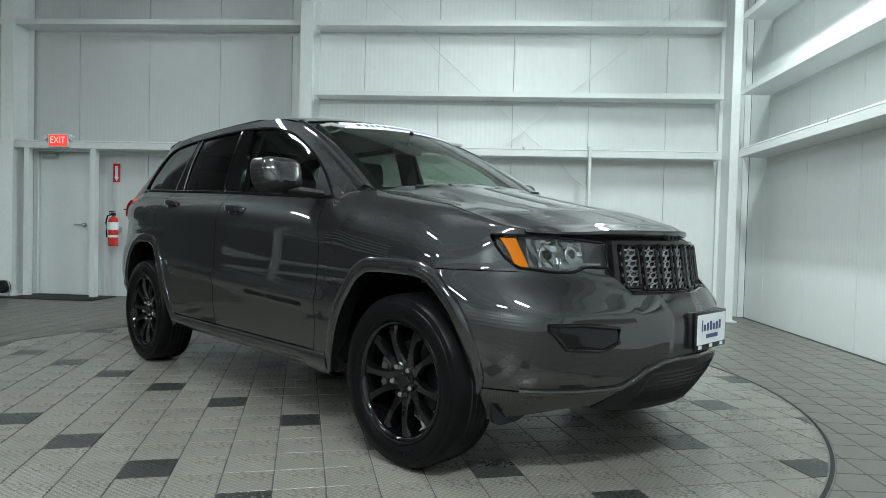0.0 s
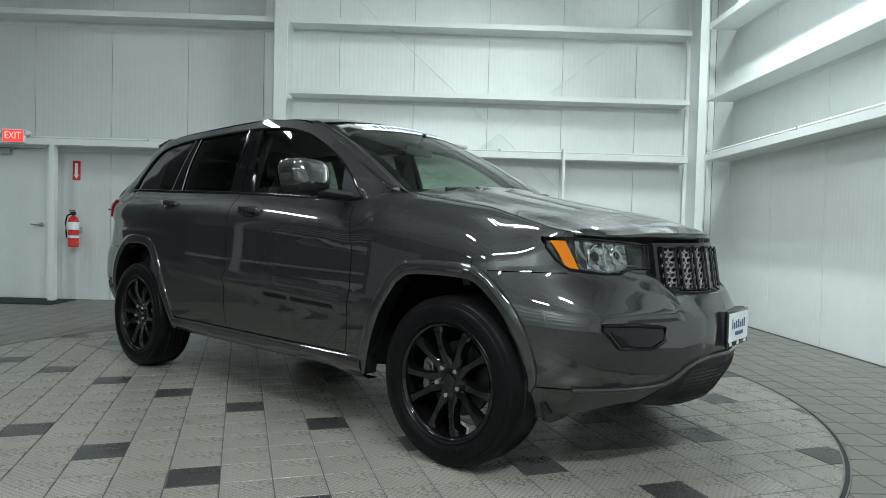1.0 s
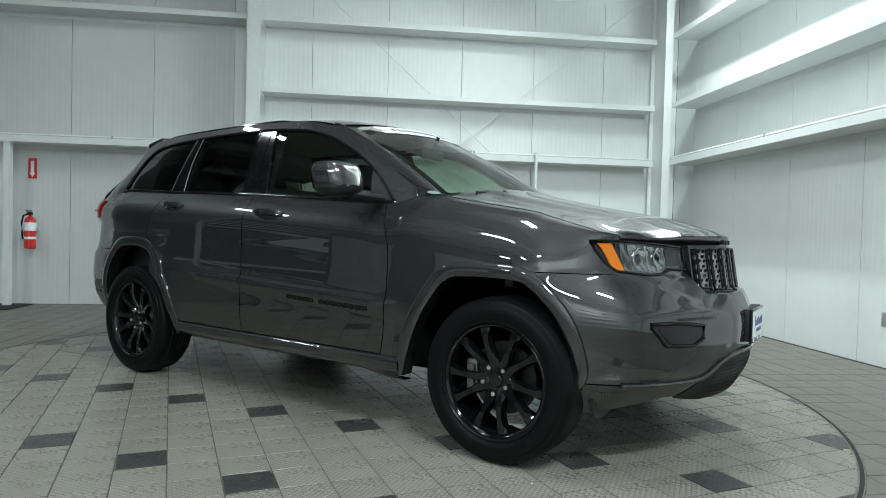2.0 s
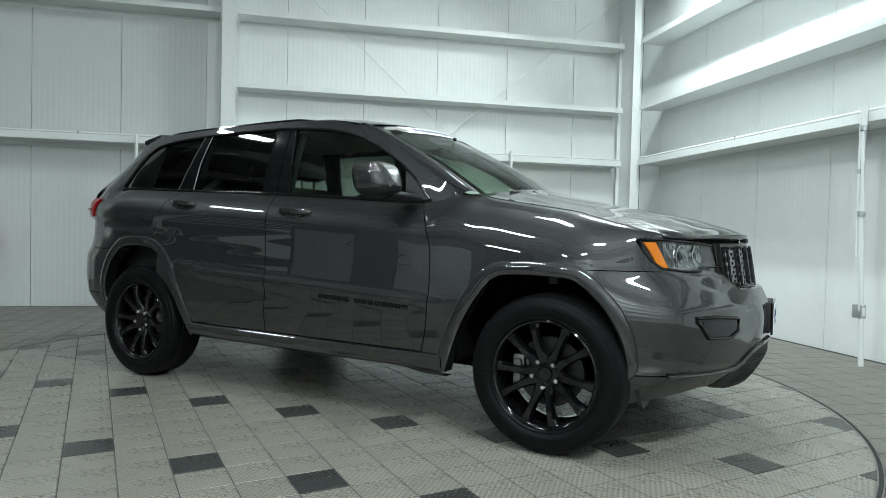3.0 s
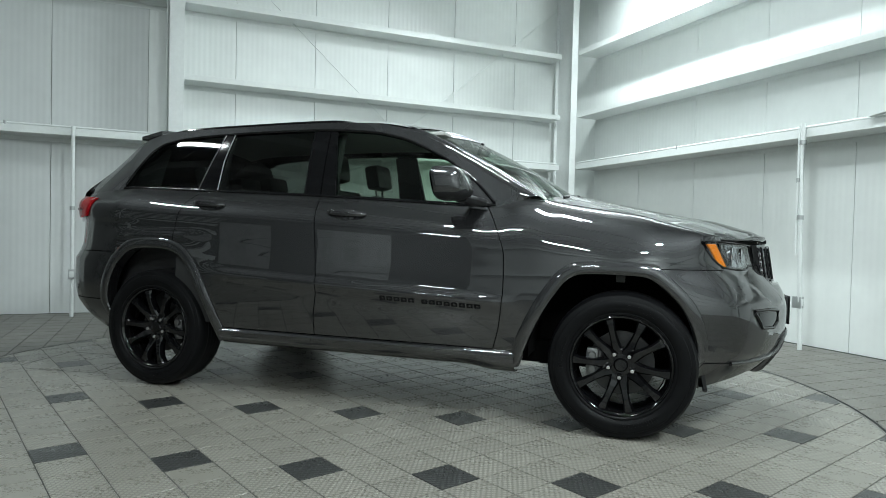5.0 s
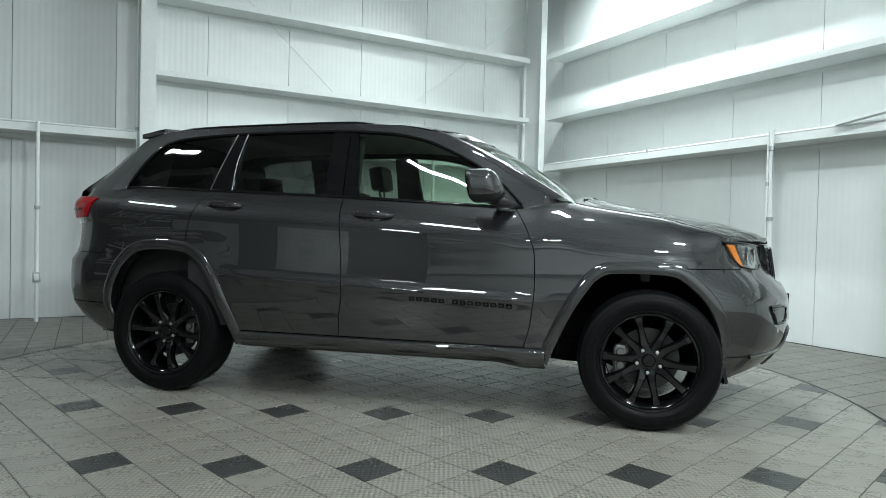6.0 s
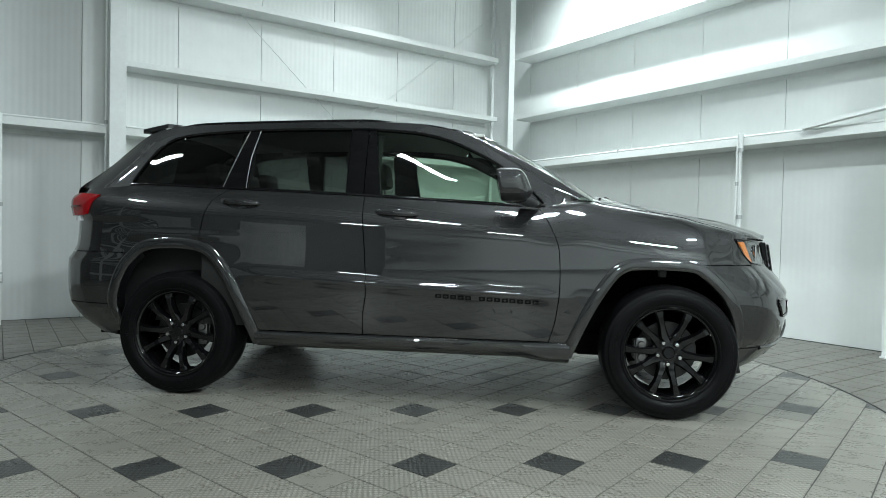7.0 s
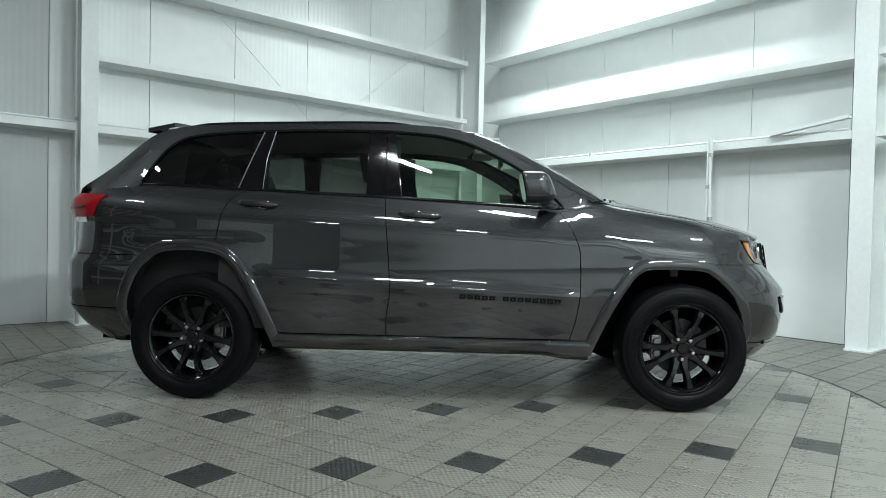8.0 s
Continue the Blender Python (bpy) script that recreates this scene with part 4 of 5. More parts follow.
while u < 0.80:
    wdt = rr.uniform(0.008, 0.03)
    grid(bm, lambda a, b: screen(u + wdt * a, lerp(0.900 + 0.012 * (wdt > 0.02), 0.950, b), 0.005), 2, 1)
    u += wdt + rr.uniform(0.006, 0.016)
part("banner_writing", bm, INK, ban)

# roof rails
for sg in (1, -1):
    bm = bmesh.new()
    pts = []
    for k in range(41):
        x = lerp(-1.62, -0.20, k / 40)
        end = min(1.0, min(k, 40 - k) / 4)
        p = roof_pt(0.5 + 0.5 * 0.93, (x + 1.83) / 1.99)
        pts.append(side(Vector((x, gut_r(x) * 0.93, p.z - 0.010 + 0.010 * smooth01(0, 1, end))), sg))
    tube(bm, pts, 0.012, 8)
    part("roof_rail", bm, BLACK, car, "black roof rail")

# tailgate glass, spoiler
gate_x = curve([(1.10, -2.31), (1.20, -2.27), (1.245, -2.23), (1.41, -2.05), (1.548, -1.91), (1.618, -1.80), (1.662, -1.62)])


def back(u, v, off=0.0):
    w = 2 * u - 1
    z = lerp(1.215, 1.655, v)
    xe = gate_x(z)
    r = w * gut_r(xe)
    x = lerp(skin(rear_s(abs(r)), min(z, 1.22)).x, xe - 0.05 * (1 - w * w), smooth01(1.215, 1.30, z))
    return Vector((x - off, -r, z + 0.05 * v * (1 - w * w)))


bm = bmesh.new()
grid(bm, back, 24, 14)
part("tailgate_frame", bm, PAINT, car)
bm = bmesh.new()
grid(bm, lambda u, v: back(lerp(0.09, 0.91, u), lerp(0.12, 0.86, v), 0.004), 20, 10)
part("rear_window", bm, PRIVACY, car, "dark tinted rear window")
def spoil(u, v, back_):
    w = 2 * u - 1
    x = lerp(-1.72, -1.965 + 0.07 * w * w, v)
    return Vector((x, -w * 0.57, lerp(1.692, 1.655, v) + 0.035 * (1 - w * w) - back_))
part("roof_spoiler", shell(spoil, 24, 6, 0.028), PAINT, car)

# bonnet
def bonnet(u, v):
    w = 2 * u - 1
    a = abs(w)
    xe = lerp(0.985, BONNET_S, v)
    edge = skin(xe, top_z(xe))
    R = a * (edge.y - 0.003)
    xc = 0.985 + 0.15 * (1 - a * a)
    lead = skin(front_s(max(0.0, a * 0.705)), 1.02).x + 0.004
    x = lerp(xc, lead, v)
    k = smooth01(0.80, 1.0, a)
    x = lerp(x, edge.x, k)
    z = top_z(xe) + (0.050 * (1 - a ** 2.2)) * (1 - 0.60 * v) + 0.010 * smooth01(0.66, 0.52, a) * (1 - 0.5 * v)
    z -= 0.016 * smooth01(0.92, 1.0, v) * (1 - k)
    return Vector((x, -math.copysign(R, w), z))


bm = bmesh.new()
grid(bm, bonnet, 56, 50)
hood = part("bonnet", bm, PAINT, car, "long dark grey bonnet with a raised middle")
def lip(u, v):
    p = bonnet(u, 1.0)
    return p + Vector((0.007 * math.sin(v * math.pi) - 0.004 * v, 0, -(p.z - 1.0135) * v))
bm = bmesh.new()
grid(bm, lip, 56, 5)
for w_ in (0.0, 1.0):
    gap_bm = bmesh.new()
    tube(gap_bm, [bonnet(w_, k / 40) + Vector((0, 0, 0.0005)) for k in range(41)], 0.0028, 6)
    part("bonnet_gap", gap_bm, GAP, hood)
part("bonnet_lip", bm, PAINT, hood)
bm = boxes(*[(2.190, 2.2195, y - 0.013, y + 0.013, 1.003, 1.024) for y in (-0.054, -0.018, 0.018, 0.054)], bevel=0.003)
part("nose_badge", bm, BADGE, hood, "small black badge bars")
bm = bmesh.new()
grid(bm, lambda u, v: screen(u, -0.10 + 0.12 * v, -0.012), 30, 4)
part("cowl", bm, PLASTIC, car, "black cowl under the windscreen")
for y0, y1 in ((-0.52, 0.08), (0.0, 0.58)):
    bm = bmesh.new()
    pts = [screen(0.5 - lerp(y0, y1, k / 10) / 1.45, 0.03 + 0.06 * k / 10, 0.018) for k in range(11)]
    tube(bm, pts, 0.007, 6)
    tube(bm, [pts[3] + Vector((0.09, 0, -0.03)), pts[3] + Vector((0.03, 0, 0.005)), pts[4]], 0.008, 6)
    part("wiper", bm, PLASTIC, car)


# ---- front: lamps, grille, intake, plate ----
def nose_patch(ra, rb, low, high, nu, nv, sg, off, thick):
    """Patch on the nose between two distances from the middle; low and high give z by R."""
    def fn(u, v, back_):
        R = lerp(ra, rb, u)
        return side(skin(front_s(max(R, 0.0)), lerp(low(R), high(R), v), off - back_), sg)
    return shell(fn, nu, nv, thick)


for sg in (1, -1):
    part("lamp_backing", nose_patch(0.0, 0.80, lambda r: 0.86, lambda r: 1.03, 40, 12, sg, -0.035, 0.01), GAP, car)
    hl_high = line([(0.385, 0.985), (0.55, 1.000), (0.70, 1.009), (0.81, 1.011)])
    lampb = part("headlamp", nose_patch(0.385, 0.795, hl_low, hl_high, 30, 8, sg, -0.020, 0.03), LAMP_GREY, car, "clear headlamp with amber side lens")
    bm = nose_patch(0.385, 0.797, lambda r: hl_low(r) + 0.004, lambda r: hl_high(r) - 0.004, 30, 8, sg, 0.002, 0.004)
    part("lens_cover", bm, CLEAR, lampb)
    def amber(u, v, b_):
        r_top, r_low = lerp(0.738, 0.786, u), lerp(0.706, 0.752, u)
        R = lerp(r_low, r_top, v)
        return side(skin(front_s(R), lerp(hl_low(R) + 0.010, hl_high(R) - 0.010, v), -0.006 - b_), sg)
    part("amber_reflector", shell(amber, 10, 8, 0.01), AMBER, lampb, "amber side reflector")
    for R, z, rad in ((0.640, 0.940, 0.052), (0.545, 0.946, 0.044)):
        bm = bmesh.new()
        p = skin(front_s(R), z, -0.045)
        q = side(skin(front_s(R), z, 0.0), sg) - side(p, sg)
        m = Matrix.Translation(side(p, sg)) @ Vector((q.x, q.y * 0.35, 0)).to_track_quat("Z", "Y").to_matrix().to_4x4()
        rings = lathe(bm, [(rad * 1.05, 0.040), (rad, 0.042), (rad * 0.9, 0.026), (rad * 0.7, 0.010), (rad * 0.5, 0.002)], 28, "Z")
        bmesh.ops.transform(bm, matrix=m, verts=[v for r_ in rings for v in r_])
        bowl = part("projector_bowl", bm, CHROME, lampb, "chrome projector bowl")
        bm = bmesh.new()
        rings = lathe(bm, [(rad * 0.55, 0.004), (rad * 0.53, 0.020), (rad * 0.45, 0.032), (rad * 0.25, 0.040), (0.001, 0.043)], 24, "Z")
        bmesh.ops.transform(bm, matrix=m, verts=[v for r_ in rings for v in r_])
        part("projector_lens", bm, BLACK, lampb, "dark glass projector lens")
    bm = bmesh.new()
    rim_pts = [(lerp(0.386, 0.80, k / 20), hl_low(lerp(0.386, 0.80, k / 20))) for k in range(21)] + [(lerp(0.80, 0.386, k / 20), hl_high(lerp(0.80, 0.386, k / 20))) for k in range(21)]
    tube(bm, [side(skin(front_s(r), z, 0.0), sg) for r, z in rim_pts], 0.006, 6, closed=True)
    part("lamp_rim", bm, BLACK, lampb)
    fr_ = random.Random(11)
    jit = [[fr_.uniform(-0.019, -0.006) for _ in range(9)] for _ in range(13)]
    bm = bmesh.new()
    grid(bm, lambda u, v: side(skin(front_s(lerp(0.495, 0.705, u)), lerp(hl_low(lerp(0.495, 0.705, u)) + 0.016, hl_high(lerp(0.495, 0.705, u)) - 0.010, v), jit[round(u * 12)][round(v * 5)]), sg), 12, 5)
    part("reflector_facets", bm, FACET, lampb, "faceted chrome reflector", smooth=False)
    part("chrome_fin", nose_patch(0.590, 0.597, lambda r: hl_low(r) + 0.014, lambda r: hl_high(r) - 0.008, 3, 5, sg, -0.008, 0.02), FACET, lampb)
    part("signal_lens", nose_patch(0.40, 0.485, lambda r: 0.905, lambda r: 0.978, 6, 5, sg, -0.013, 0.004), LAMP_GREY, lampb)
    part("inner_bezel", nose_patch(0.672, 0.700, lambda r: hl_low(r) + 0.012, lambda r: hl_high(r) - 0.010, 3, 5, sg, -0.012, 0.01), LAMP_GREY, lampb)
    part("running_light", nose_patch(0.42, 0.70, lambda r: hl_low(r) + 0.010, lambda r: hl_low(r) + 0.018, 20, 2, sg, -0.008, 0.006), SMOKED, lampb, "smoked running light strip")
    # fog lamp niche
    fog_low = line([(0.465, 0.600), (0.535, 0.568), (0.675, 0.576), (0.727, 0.652)])
    fog_high = line([(0.455, 0.652), (0.615, 0.668), (0.735, 0.668)])
    fog_rim = [(lerp(0.467, 0.733, k / 14), fog_low(lerp(0.467, 0.733, k / 14))) for k in range(15)] + [(lerp(0.733, 0.467, k / 14), fog_high(lerp(0.733, 0.467, k / 14))) for k in range(15)]
    nic = part("fog_lamp", nose_patch(0.463, 0.737, fog_low, fog_high, 18, 5, sg, 0.003, 0.02), BLACK, bump, "gloss black fog lamp niche")
    bm = bmesh.new()
    tube(bm, [side(skin(front_s(r), z, 0.004), sg) for r, z in fog_rim], 0.008, 8, closed=True)
    part("fog_rim", bm, BLACK, nic, "gloss black fog lamp rim")
    part("fog_lens", nose_patch(0.545, 0.705, lambda r: fog_low(r) + 0.016, lambda r: fog_high(r) - 0.014, 10, 4, sg, 0.0055, 0.01), BLACK, nic)

# grille: black surround with seven slots of silver mesh
gr_low, gr_high = line([(0, 0.782), (0.2, 0.786), (0.36, 0.80), (0.40, 0.83)]), line([(0, 0.990), (0.40, 0.985)])
def on_nose(y, z, off):
    """A point of the upright grille face."""
    p = skin(front_s(abs(y)), 0.95)
    p.x += 0.012 + 0.16 * y * y
    return Vector((p.x + off + 0.16 * (0.95 - z), math.copysign(p.y, y) if abs(y) > 1e-6 else 0.0, z))


gril = part("grille_surround", shell(lambda u, v, b_: on_nose(lerp(-0.385, 0.385, u), lerp(gr_low(abs(lerp(-0.385, 0.385, u))) - 0.008, gr_high(abs(lerp(-0.385, 0.385, u))) + 0.012, v), -0.010 - b_), 48, 6, 0.03), BLACK, car, "gloss black grille surround")
bm = bmesh.new()
def ledge(u, v):
    y = lerp(-0.40, 0.40, u)
    s_ = front_s(abs(y))
    a = skin(s_, bumper_high(s_) - 0.002)
    b = on_nose(y, gr_low(abs(y)) - 0.004, -0.02)
    p = Vector((lerp(a.x, b.x, v), math.copysign(lerp(a.y, abs(y), v), y), lerp(a.z, max(b.z, a.z), v) + 0.006 * math.sin(math.pi * v)))
    return p
grid(bm, ledge, 40, 6)
part("bumper_ledge", bm, PAINT, bump)
for k in range(-3, 4):
    yc, hw = k * 0.1035, 0.0365
    slot = bmesh.new()
    a = 0.009
    n = 14
    zl, zh = gr_low(abs(yc)) + 0.010, gr_high(abs(yc)) - 0.006
    loop = []
    for i in range(n):
        loop.append((-hw, lerp(zl, zh, i / n)))
    for i in range(4):
        loop.append((lerp(-hw, hw, i / 4), zh))
    for i in range(n):
        loop.append((hw, lerp(zh, zl, i / n)))
    for i in range(4):
        loop.append((lerp(hw, -hw, i / 4), zl))
    tube(slot, [on_nose(yc + y, z, 0.002) for y, z in loop], a * 0.75, 6, closed=True)
    ring = part("grille_ring", slot, BLACK, gril)
    mesh_ = bmesh.new()
    rows, cols = 8, 2
    for i in range(rows):
        for j in range(cols):
            zc = lerp(zl, zh, (i + 0.5) / rows)
            y0 = yc + lerp(-hw, hw, (j + 0.5) / cols) + (0.009 if i % 2 else -0.009) * 0.6
            ring_pts = []
            for q in range(8):
                t = 2 * math.pi * q / 8
                ring_pts.append(on_nose(y0 + 0.018 * math.cos(t), zc + 0.0125 * math.sin(t) + 0.004 * math.cos(t), -0.004))
            tube(mesh_, ring_pts, 0.0034, 4, closed=True)
    part("grille_mesh", mesh_, SILVER, gril, "silver honeycomb insert")

# lower intake
for sg in (1, -1):
    in_low = line([(0, 0.30), (0.30, 0.285), (0.40, 0.300), (0.50, 0.318)])
    in_high = line([(0, 0.503), (0.25, 0.495), (0.33, 0.468), (0.40, 0.412), (0.47, 0.345), (0.50, 0.325)])
    ink = part("lower_intake", nose_patch(0.0, 0.50, in_low, in_high, 26, 8, sg, 0.006, 0.02), PLASTIC, bump, "black lower air intake")
    bm = bmesh.new()
    zs = [0.325 + 0.017 * k for k in range(9)]
    for z in zs:
        lim = 0.32 - max(0.0, (z - 0.43)) * 0.8
        tube(bm, [side(skin(front_s(lim * k / 32), z + (0.0045 if k % 2 else -0.0045), 0.008), sg) for k in range(33)], 0.0016, 4)
    part("intake_mesh", bm, PLASTIC, ink)
    bm = bmesh.new()
    pts = [side(skin(front_s(r), z, 0.005), sg) for r, z in ((0.0, 0.513), (0.15, 0.512), (0.25, 0.503), (0.33, 0.476), (0.385, 0.435), (0.43, 0.412), (0.50, 0.404), (0.62, 0.4025), (0.72, 0.4025), (0.80, 0.4025))]
    tube(bm, pts, 0.012, 10)
    part("intake_rim", bm, PAINT, bump)

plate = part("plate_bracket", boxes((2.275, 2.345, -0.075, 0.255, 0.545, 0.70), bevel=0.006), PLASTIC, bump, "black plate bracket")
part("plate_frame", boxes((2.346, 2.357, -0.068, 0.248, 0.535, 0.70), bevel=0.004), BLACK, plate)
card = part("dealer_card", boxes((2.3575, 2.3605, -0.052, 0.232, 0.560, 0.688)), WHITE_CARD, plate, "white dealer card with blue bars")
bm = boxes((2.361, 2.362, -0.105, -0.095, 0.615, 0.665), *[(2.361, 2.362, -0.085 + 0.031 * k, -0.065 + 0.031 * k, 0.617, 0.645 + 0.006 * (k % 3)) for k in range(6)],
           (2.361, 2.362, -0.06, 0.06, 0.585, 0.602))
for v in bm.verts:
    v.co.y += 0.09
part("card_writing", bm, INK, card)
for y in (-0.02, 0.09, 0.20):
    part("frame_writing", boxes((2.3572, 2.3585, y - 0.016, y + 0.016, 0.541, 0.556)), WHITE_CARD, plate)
for sg in (1, -1):
    def flap(u, v, b_):
        R = lerp(0.58, 0.785, u)
        return side(Vector((lerp(1.850, 1.868, v * v) - b_, R, lerp(0.40, 0.240 + 0.02 * (2 * u - 1) ** 4, v))), sg)
    bm = shell(flap, 10, 6, 0.018)
    part("air_deflector", bm, PLASTIC, car, "black rubber air deflector")

# door handles, badges, mirrors
for sg, fd, rd in ((1, [d for d in doors if d.name.startswith("front_door")][0], [d for d in doors if d.name.startswith("rear_door")][0]),
                   (-1, [d for d in doors if d.name.startswith("front_door")][1], [d for d in doors if d.name.startswith("rear_door")][1])):
    for d, x0, x1, z0, z1 in ((fd, -0.238, 0.016, 1.130, 1.118), (rd, -1.197, -0.955, 1.178, 1.164)):
        bm = bmesh.new()
        n = 18
        rows = []
        for i in range(n + 1):
            t = i / n
            x, z = lerp(x0, x1, t), lerp(z0, z1, t)
            base = skin(x, z).y
            lift = 0.006 + 0.038 * math.sin(math.pi * min(1, max(0, t))) ** 0.45
            hh = 0.006 + 0.011 * math.sin(math.pi * t) ** 0.5
            rows.append([bm.verts.new(side(Vector((x, base + o, z + q)), sg)) for o, q in
                         ((lift - 0.014, -hh * 0.9), (lift - 0.002, -hh), (lift, -hh * 0.3), (lift, hh * 0.4), (lift - 0.004, hh), (lift - 0.016, hh * 0.8))])
        for a, b in zip(rows, rows[1:]):
            for k in range(6):
                bm.faces.new((a[k], a[(k + 1) % 6], b[(k + 1) % 6], b[k]))
        h = part("door_handle", bm, PAINT, d)
        bm = bmesh.new()
        xm, zm = lerp(x0, x1, 0.5), lerp(z0, z1, 0.5) - 0.010
        grid(bm, lambda u, v: side(skin(xm + 0.072 * math.cos(2 * math.pi * u) * v, zm + 0.032 * math.sin(2 * math.pi * u) * v, 0.0005 + 0.010 * (1 - v * v)), sg), 24, 6)
        part("handle_cup", bm, PAINT, d)
    # model lettering as plain dark bars
    for x in [0.135 + 0.043 * k for k in range(5)] + [0.385 + 0.043 * k for k in range(8)]:
        bm = bmesh.new()
        zb = 0.640 - 0.034 * (x - 0.13)
        for (a0, a1, q0, q1) in ((0, 0.034, 0.016, 0.023), (0, 0.034, 0.0, 0.007), (0, 0.010, 0.007, 0.016), (0.024, 0.034, 0.007, 0.016)):
            grid(bm, lambda u, v: side(skin(x + lerp(a0, a1, u), zb + lerp(q0, q1, v), 0.003), sg), 1, 1)
        bmesh.ops.remove_doubles(bm, verts=bm.verts, dist=0.0008)
        part("badge_bar", bm, BADGE, fd)
    # mirror
    mir = part("door_mirror", bmesh.new(), PAINT, car, "dark grey door mirror on a black foot")
    bm = bmesh.new()
    n, mseg = 18, 24
    rows = []
    for i in range(n + 1):
        t = i / n                                    # front (0) to glass side (1)
        x = lerp(0.655, 0.485, t)
        grow = math.sin(min(1.0, t * 2.2 + 0.05) * math.pi / 2) ** 0.36
        if t > 0.9:
            grow *= 1 - 0.06 * ((t - 0.9) / 0.1) ** 2
        cy, cz = 0.995 + 0.02 * t, 1.288 - 0.004 * t
        row = []
        for k in range(mseg):
            a = 2 * math.pi * k / mseg
            ca, sa = math.cos(a), math.sin(a)
            ex = 4.6
            rad = (abs(ca) ** ex + abs(sa) ** ex) ** (-1 / ex)
            lean = 0.018 * sa
            row.append(bm.verts.new(side(Vector((x - lean, cy + (0.112 - 0.022 * (sa < 0) * sa * sa) * grow * rad * ca, cz + 0.090 * grow * rad * sa)), sg)))
        rows.append(row)
    for a, b in zip(rows, rows[1:]):
        for k in range(mseg):
            bm.faces.new((a[k], a[(k + 1) % mseg], b[(k + 1) % mseg], b[k]))
    bm.faces.new(rows[0])
    for f in bm.faces:
        f.material_index = int(f.calc_center_median().z < 1.246)
    me = finish(bm)
    me.materials.append(PAINT)
    me.materials.append(PLASTIC)
    mir.data = me
    bm = bmesh.new()
    ring = []
    for k in range(mseg):
        a = 2 * math.pi * k / mseg
        ca, sa = math.cos(a), math.sin(a)
        rad = (abs(ca) ** 3.2 + abs(sa) ** 3.2) ** (-1 / 3.2)
        ring.append(bm.verts.new(side(Vector((0.478 - 0.018 * sa, 1.015 + 0.108 * rad * ca, 1.284 + 0.080 * rad * sa)), sg)))
    bm.faces.new(ring)
    part("mirror_glass", bm, CHROME, mir, "mirror glass")
    bm = bmesh.new()
    rows = []
    for i in range(9):
        t = i / 8
        c = Vector((lerp(0.66, 0.60, t), lerp(0.82, 0.99, t), lerp(1.196, 1.212, t)))
        rows.append([bm.verts.new(side(c + Vector((0.055 * math.cos(a) * (1 - 0.25 * t), 0.0, 0.026 * math.sin(a))), sg)) for a in [2 * math.pi * k / 12 for k in range(12)]])
    for a, b in zip(rows, rows[1:]):
        for k in range(12):
            bm.faces.new((a[k], a[(k + 1) % 12], b[(k + 1) % 12], b[k]))
    bm.faces.new(rows[-1])
    part("mirror_foot", bm, PLASTIC, mir)

# tail lamps
def tail_patch(xa, xb, low, high, nu, nv, sg, off, thick):
    def fn(u, v, b_):
        s = lerp(xa, xb, u)
        return side(skin(s, lerp(low(s), high(s), v), off - b_), sg)
    return shell(fn, nu, nv, thick)
def tail_lens(xa, xb, low, high, sg):
    """Lamp glass that stands further out towards its lower edge."""
    def fn(u, v, b_):
        s = lerp(xa, xb, u)
        z = lerp(low(s), high(s), v)
        return side(skin(s, z, lerp(0.034, 0.008, smooth01(-2.35, -2.10, s)) * (1 - 0.5 * v) + 0.006 * math.sin(math.pi * v) - b_), sg)
    return shell(fn, 28, 12, 0.03)


s_out = rear_s(0.48)
for sg in (1, -1):
    lo = line([(s_out, 1.074), (-2.5, 1.074), (-2.18, 1.076), (-2.158, 1.083), (-2.082, 1.190)])
    hi = line([(s_out, 1.212), (-2.12, 1.207), (-2.08, 1.204)])
    tl = part("tail_lamp", tail_lens(s_out, -2.082, lo, hi, sg), RED, car, "red tail lamp wrapping round the corner")
    part("lamp_seam", tail_patch(s_out, -2.19, lambda s: 1.128, lambda s: 1.136, 16, 2, sg, 0.036, 0.03), RED_DARK, tl, "dark red divider across the lens")
    part("reverse_lens", tail_patch(s_out, -2.235, lambda s: 1.040, lambda s: 1.0725, 12, 3, sg, 0.018, 0.03), WHITE_LENS, tl, "white reversing lens")

# fuel filler outline is on the far flank; roof aerial
bm = bmesh.new()
lathe(bm, [(0.0, 0.05), (0.012, 0.045), (0.035, 0.0), (0.045, -0.01)], 12, "Z", (-1.45, 0, 1.735))
part("roof_aerial", bm, PAINT, car)

# ---- underbody, wheel wells, cabin ----
bm = boxes((-2.15, 1.95, -0.62, 0.62, 0.30, 0.42), (-0.90, 0.84, -0.86, 0.86, 0.33, 0.42), (1.95, 2.02, -0.40, 0.40, 0.34, 0.5))
tube(bm, [(-1.45, -0.7, 0.36), (-1.45, 0.7, 0.36)], 0.05, 10)
tube(bm, [(1.45, -0.7, 0.36), (1.45, 0.7, 0.36)], 0.04, 10)
tube(bm, [(-2.15, -0.45, 0.30), (-1.0, -0.42, 0.27), (0.6, -0.25, 0.28)], 0.04, 10)
part("underbody", bm, UNDER, car, "black underbody with axles and exhaust pipe")
for cx, pts in ((1.45, ARCH_F), (-1.45, ARCH_R)):
    for sg in (1, -1):
        bm = bmesh.new()
        grid(bm, lambda u, v: side(Vector((cx + (0.455 if cx > 0 and u < 0.5 else 0.485) * math.cos(math.pi * u), lerp(min(0.89, skin(cx + 0.485 * math.cos(math.pi * u), 0.45).y - 0.05), 0.55, v), 0.37 + 0.565 * math.sin(math.pi * u) ** 0.6)), sg), 24, 2)
        grid(bm, lambda u, v: side(Vector((cx + lerp(-0.475, 0.475, u), 0.55, lerp(0.28, 0.93, v))), sg), 2, 2)
        part("wheel_well", bm, UNDER, car, "black wheel well liner")
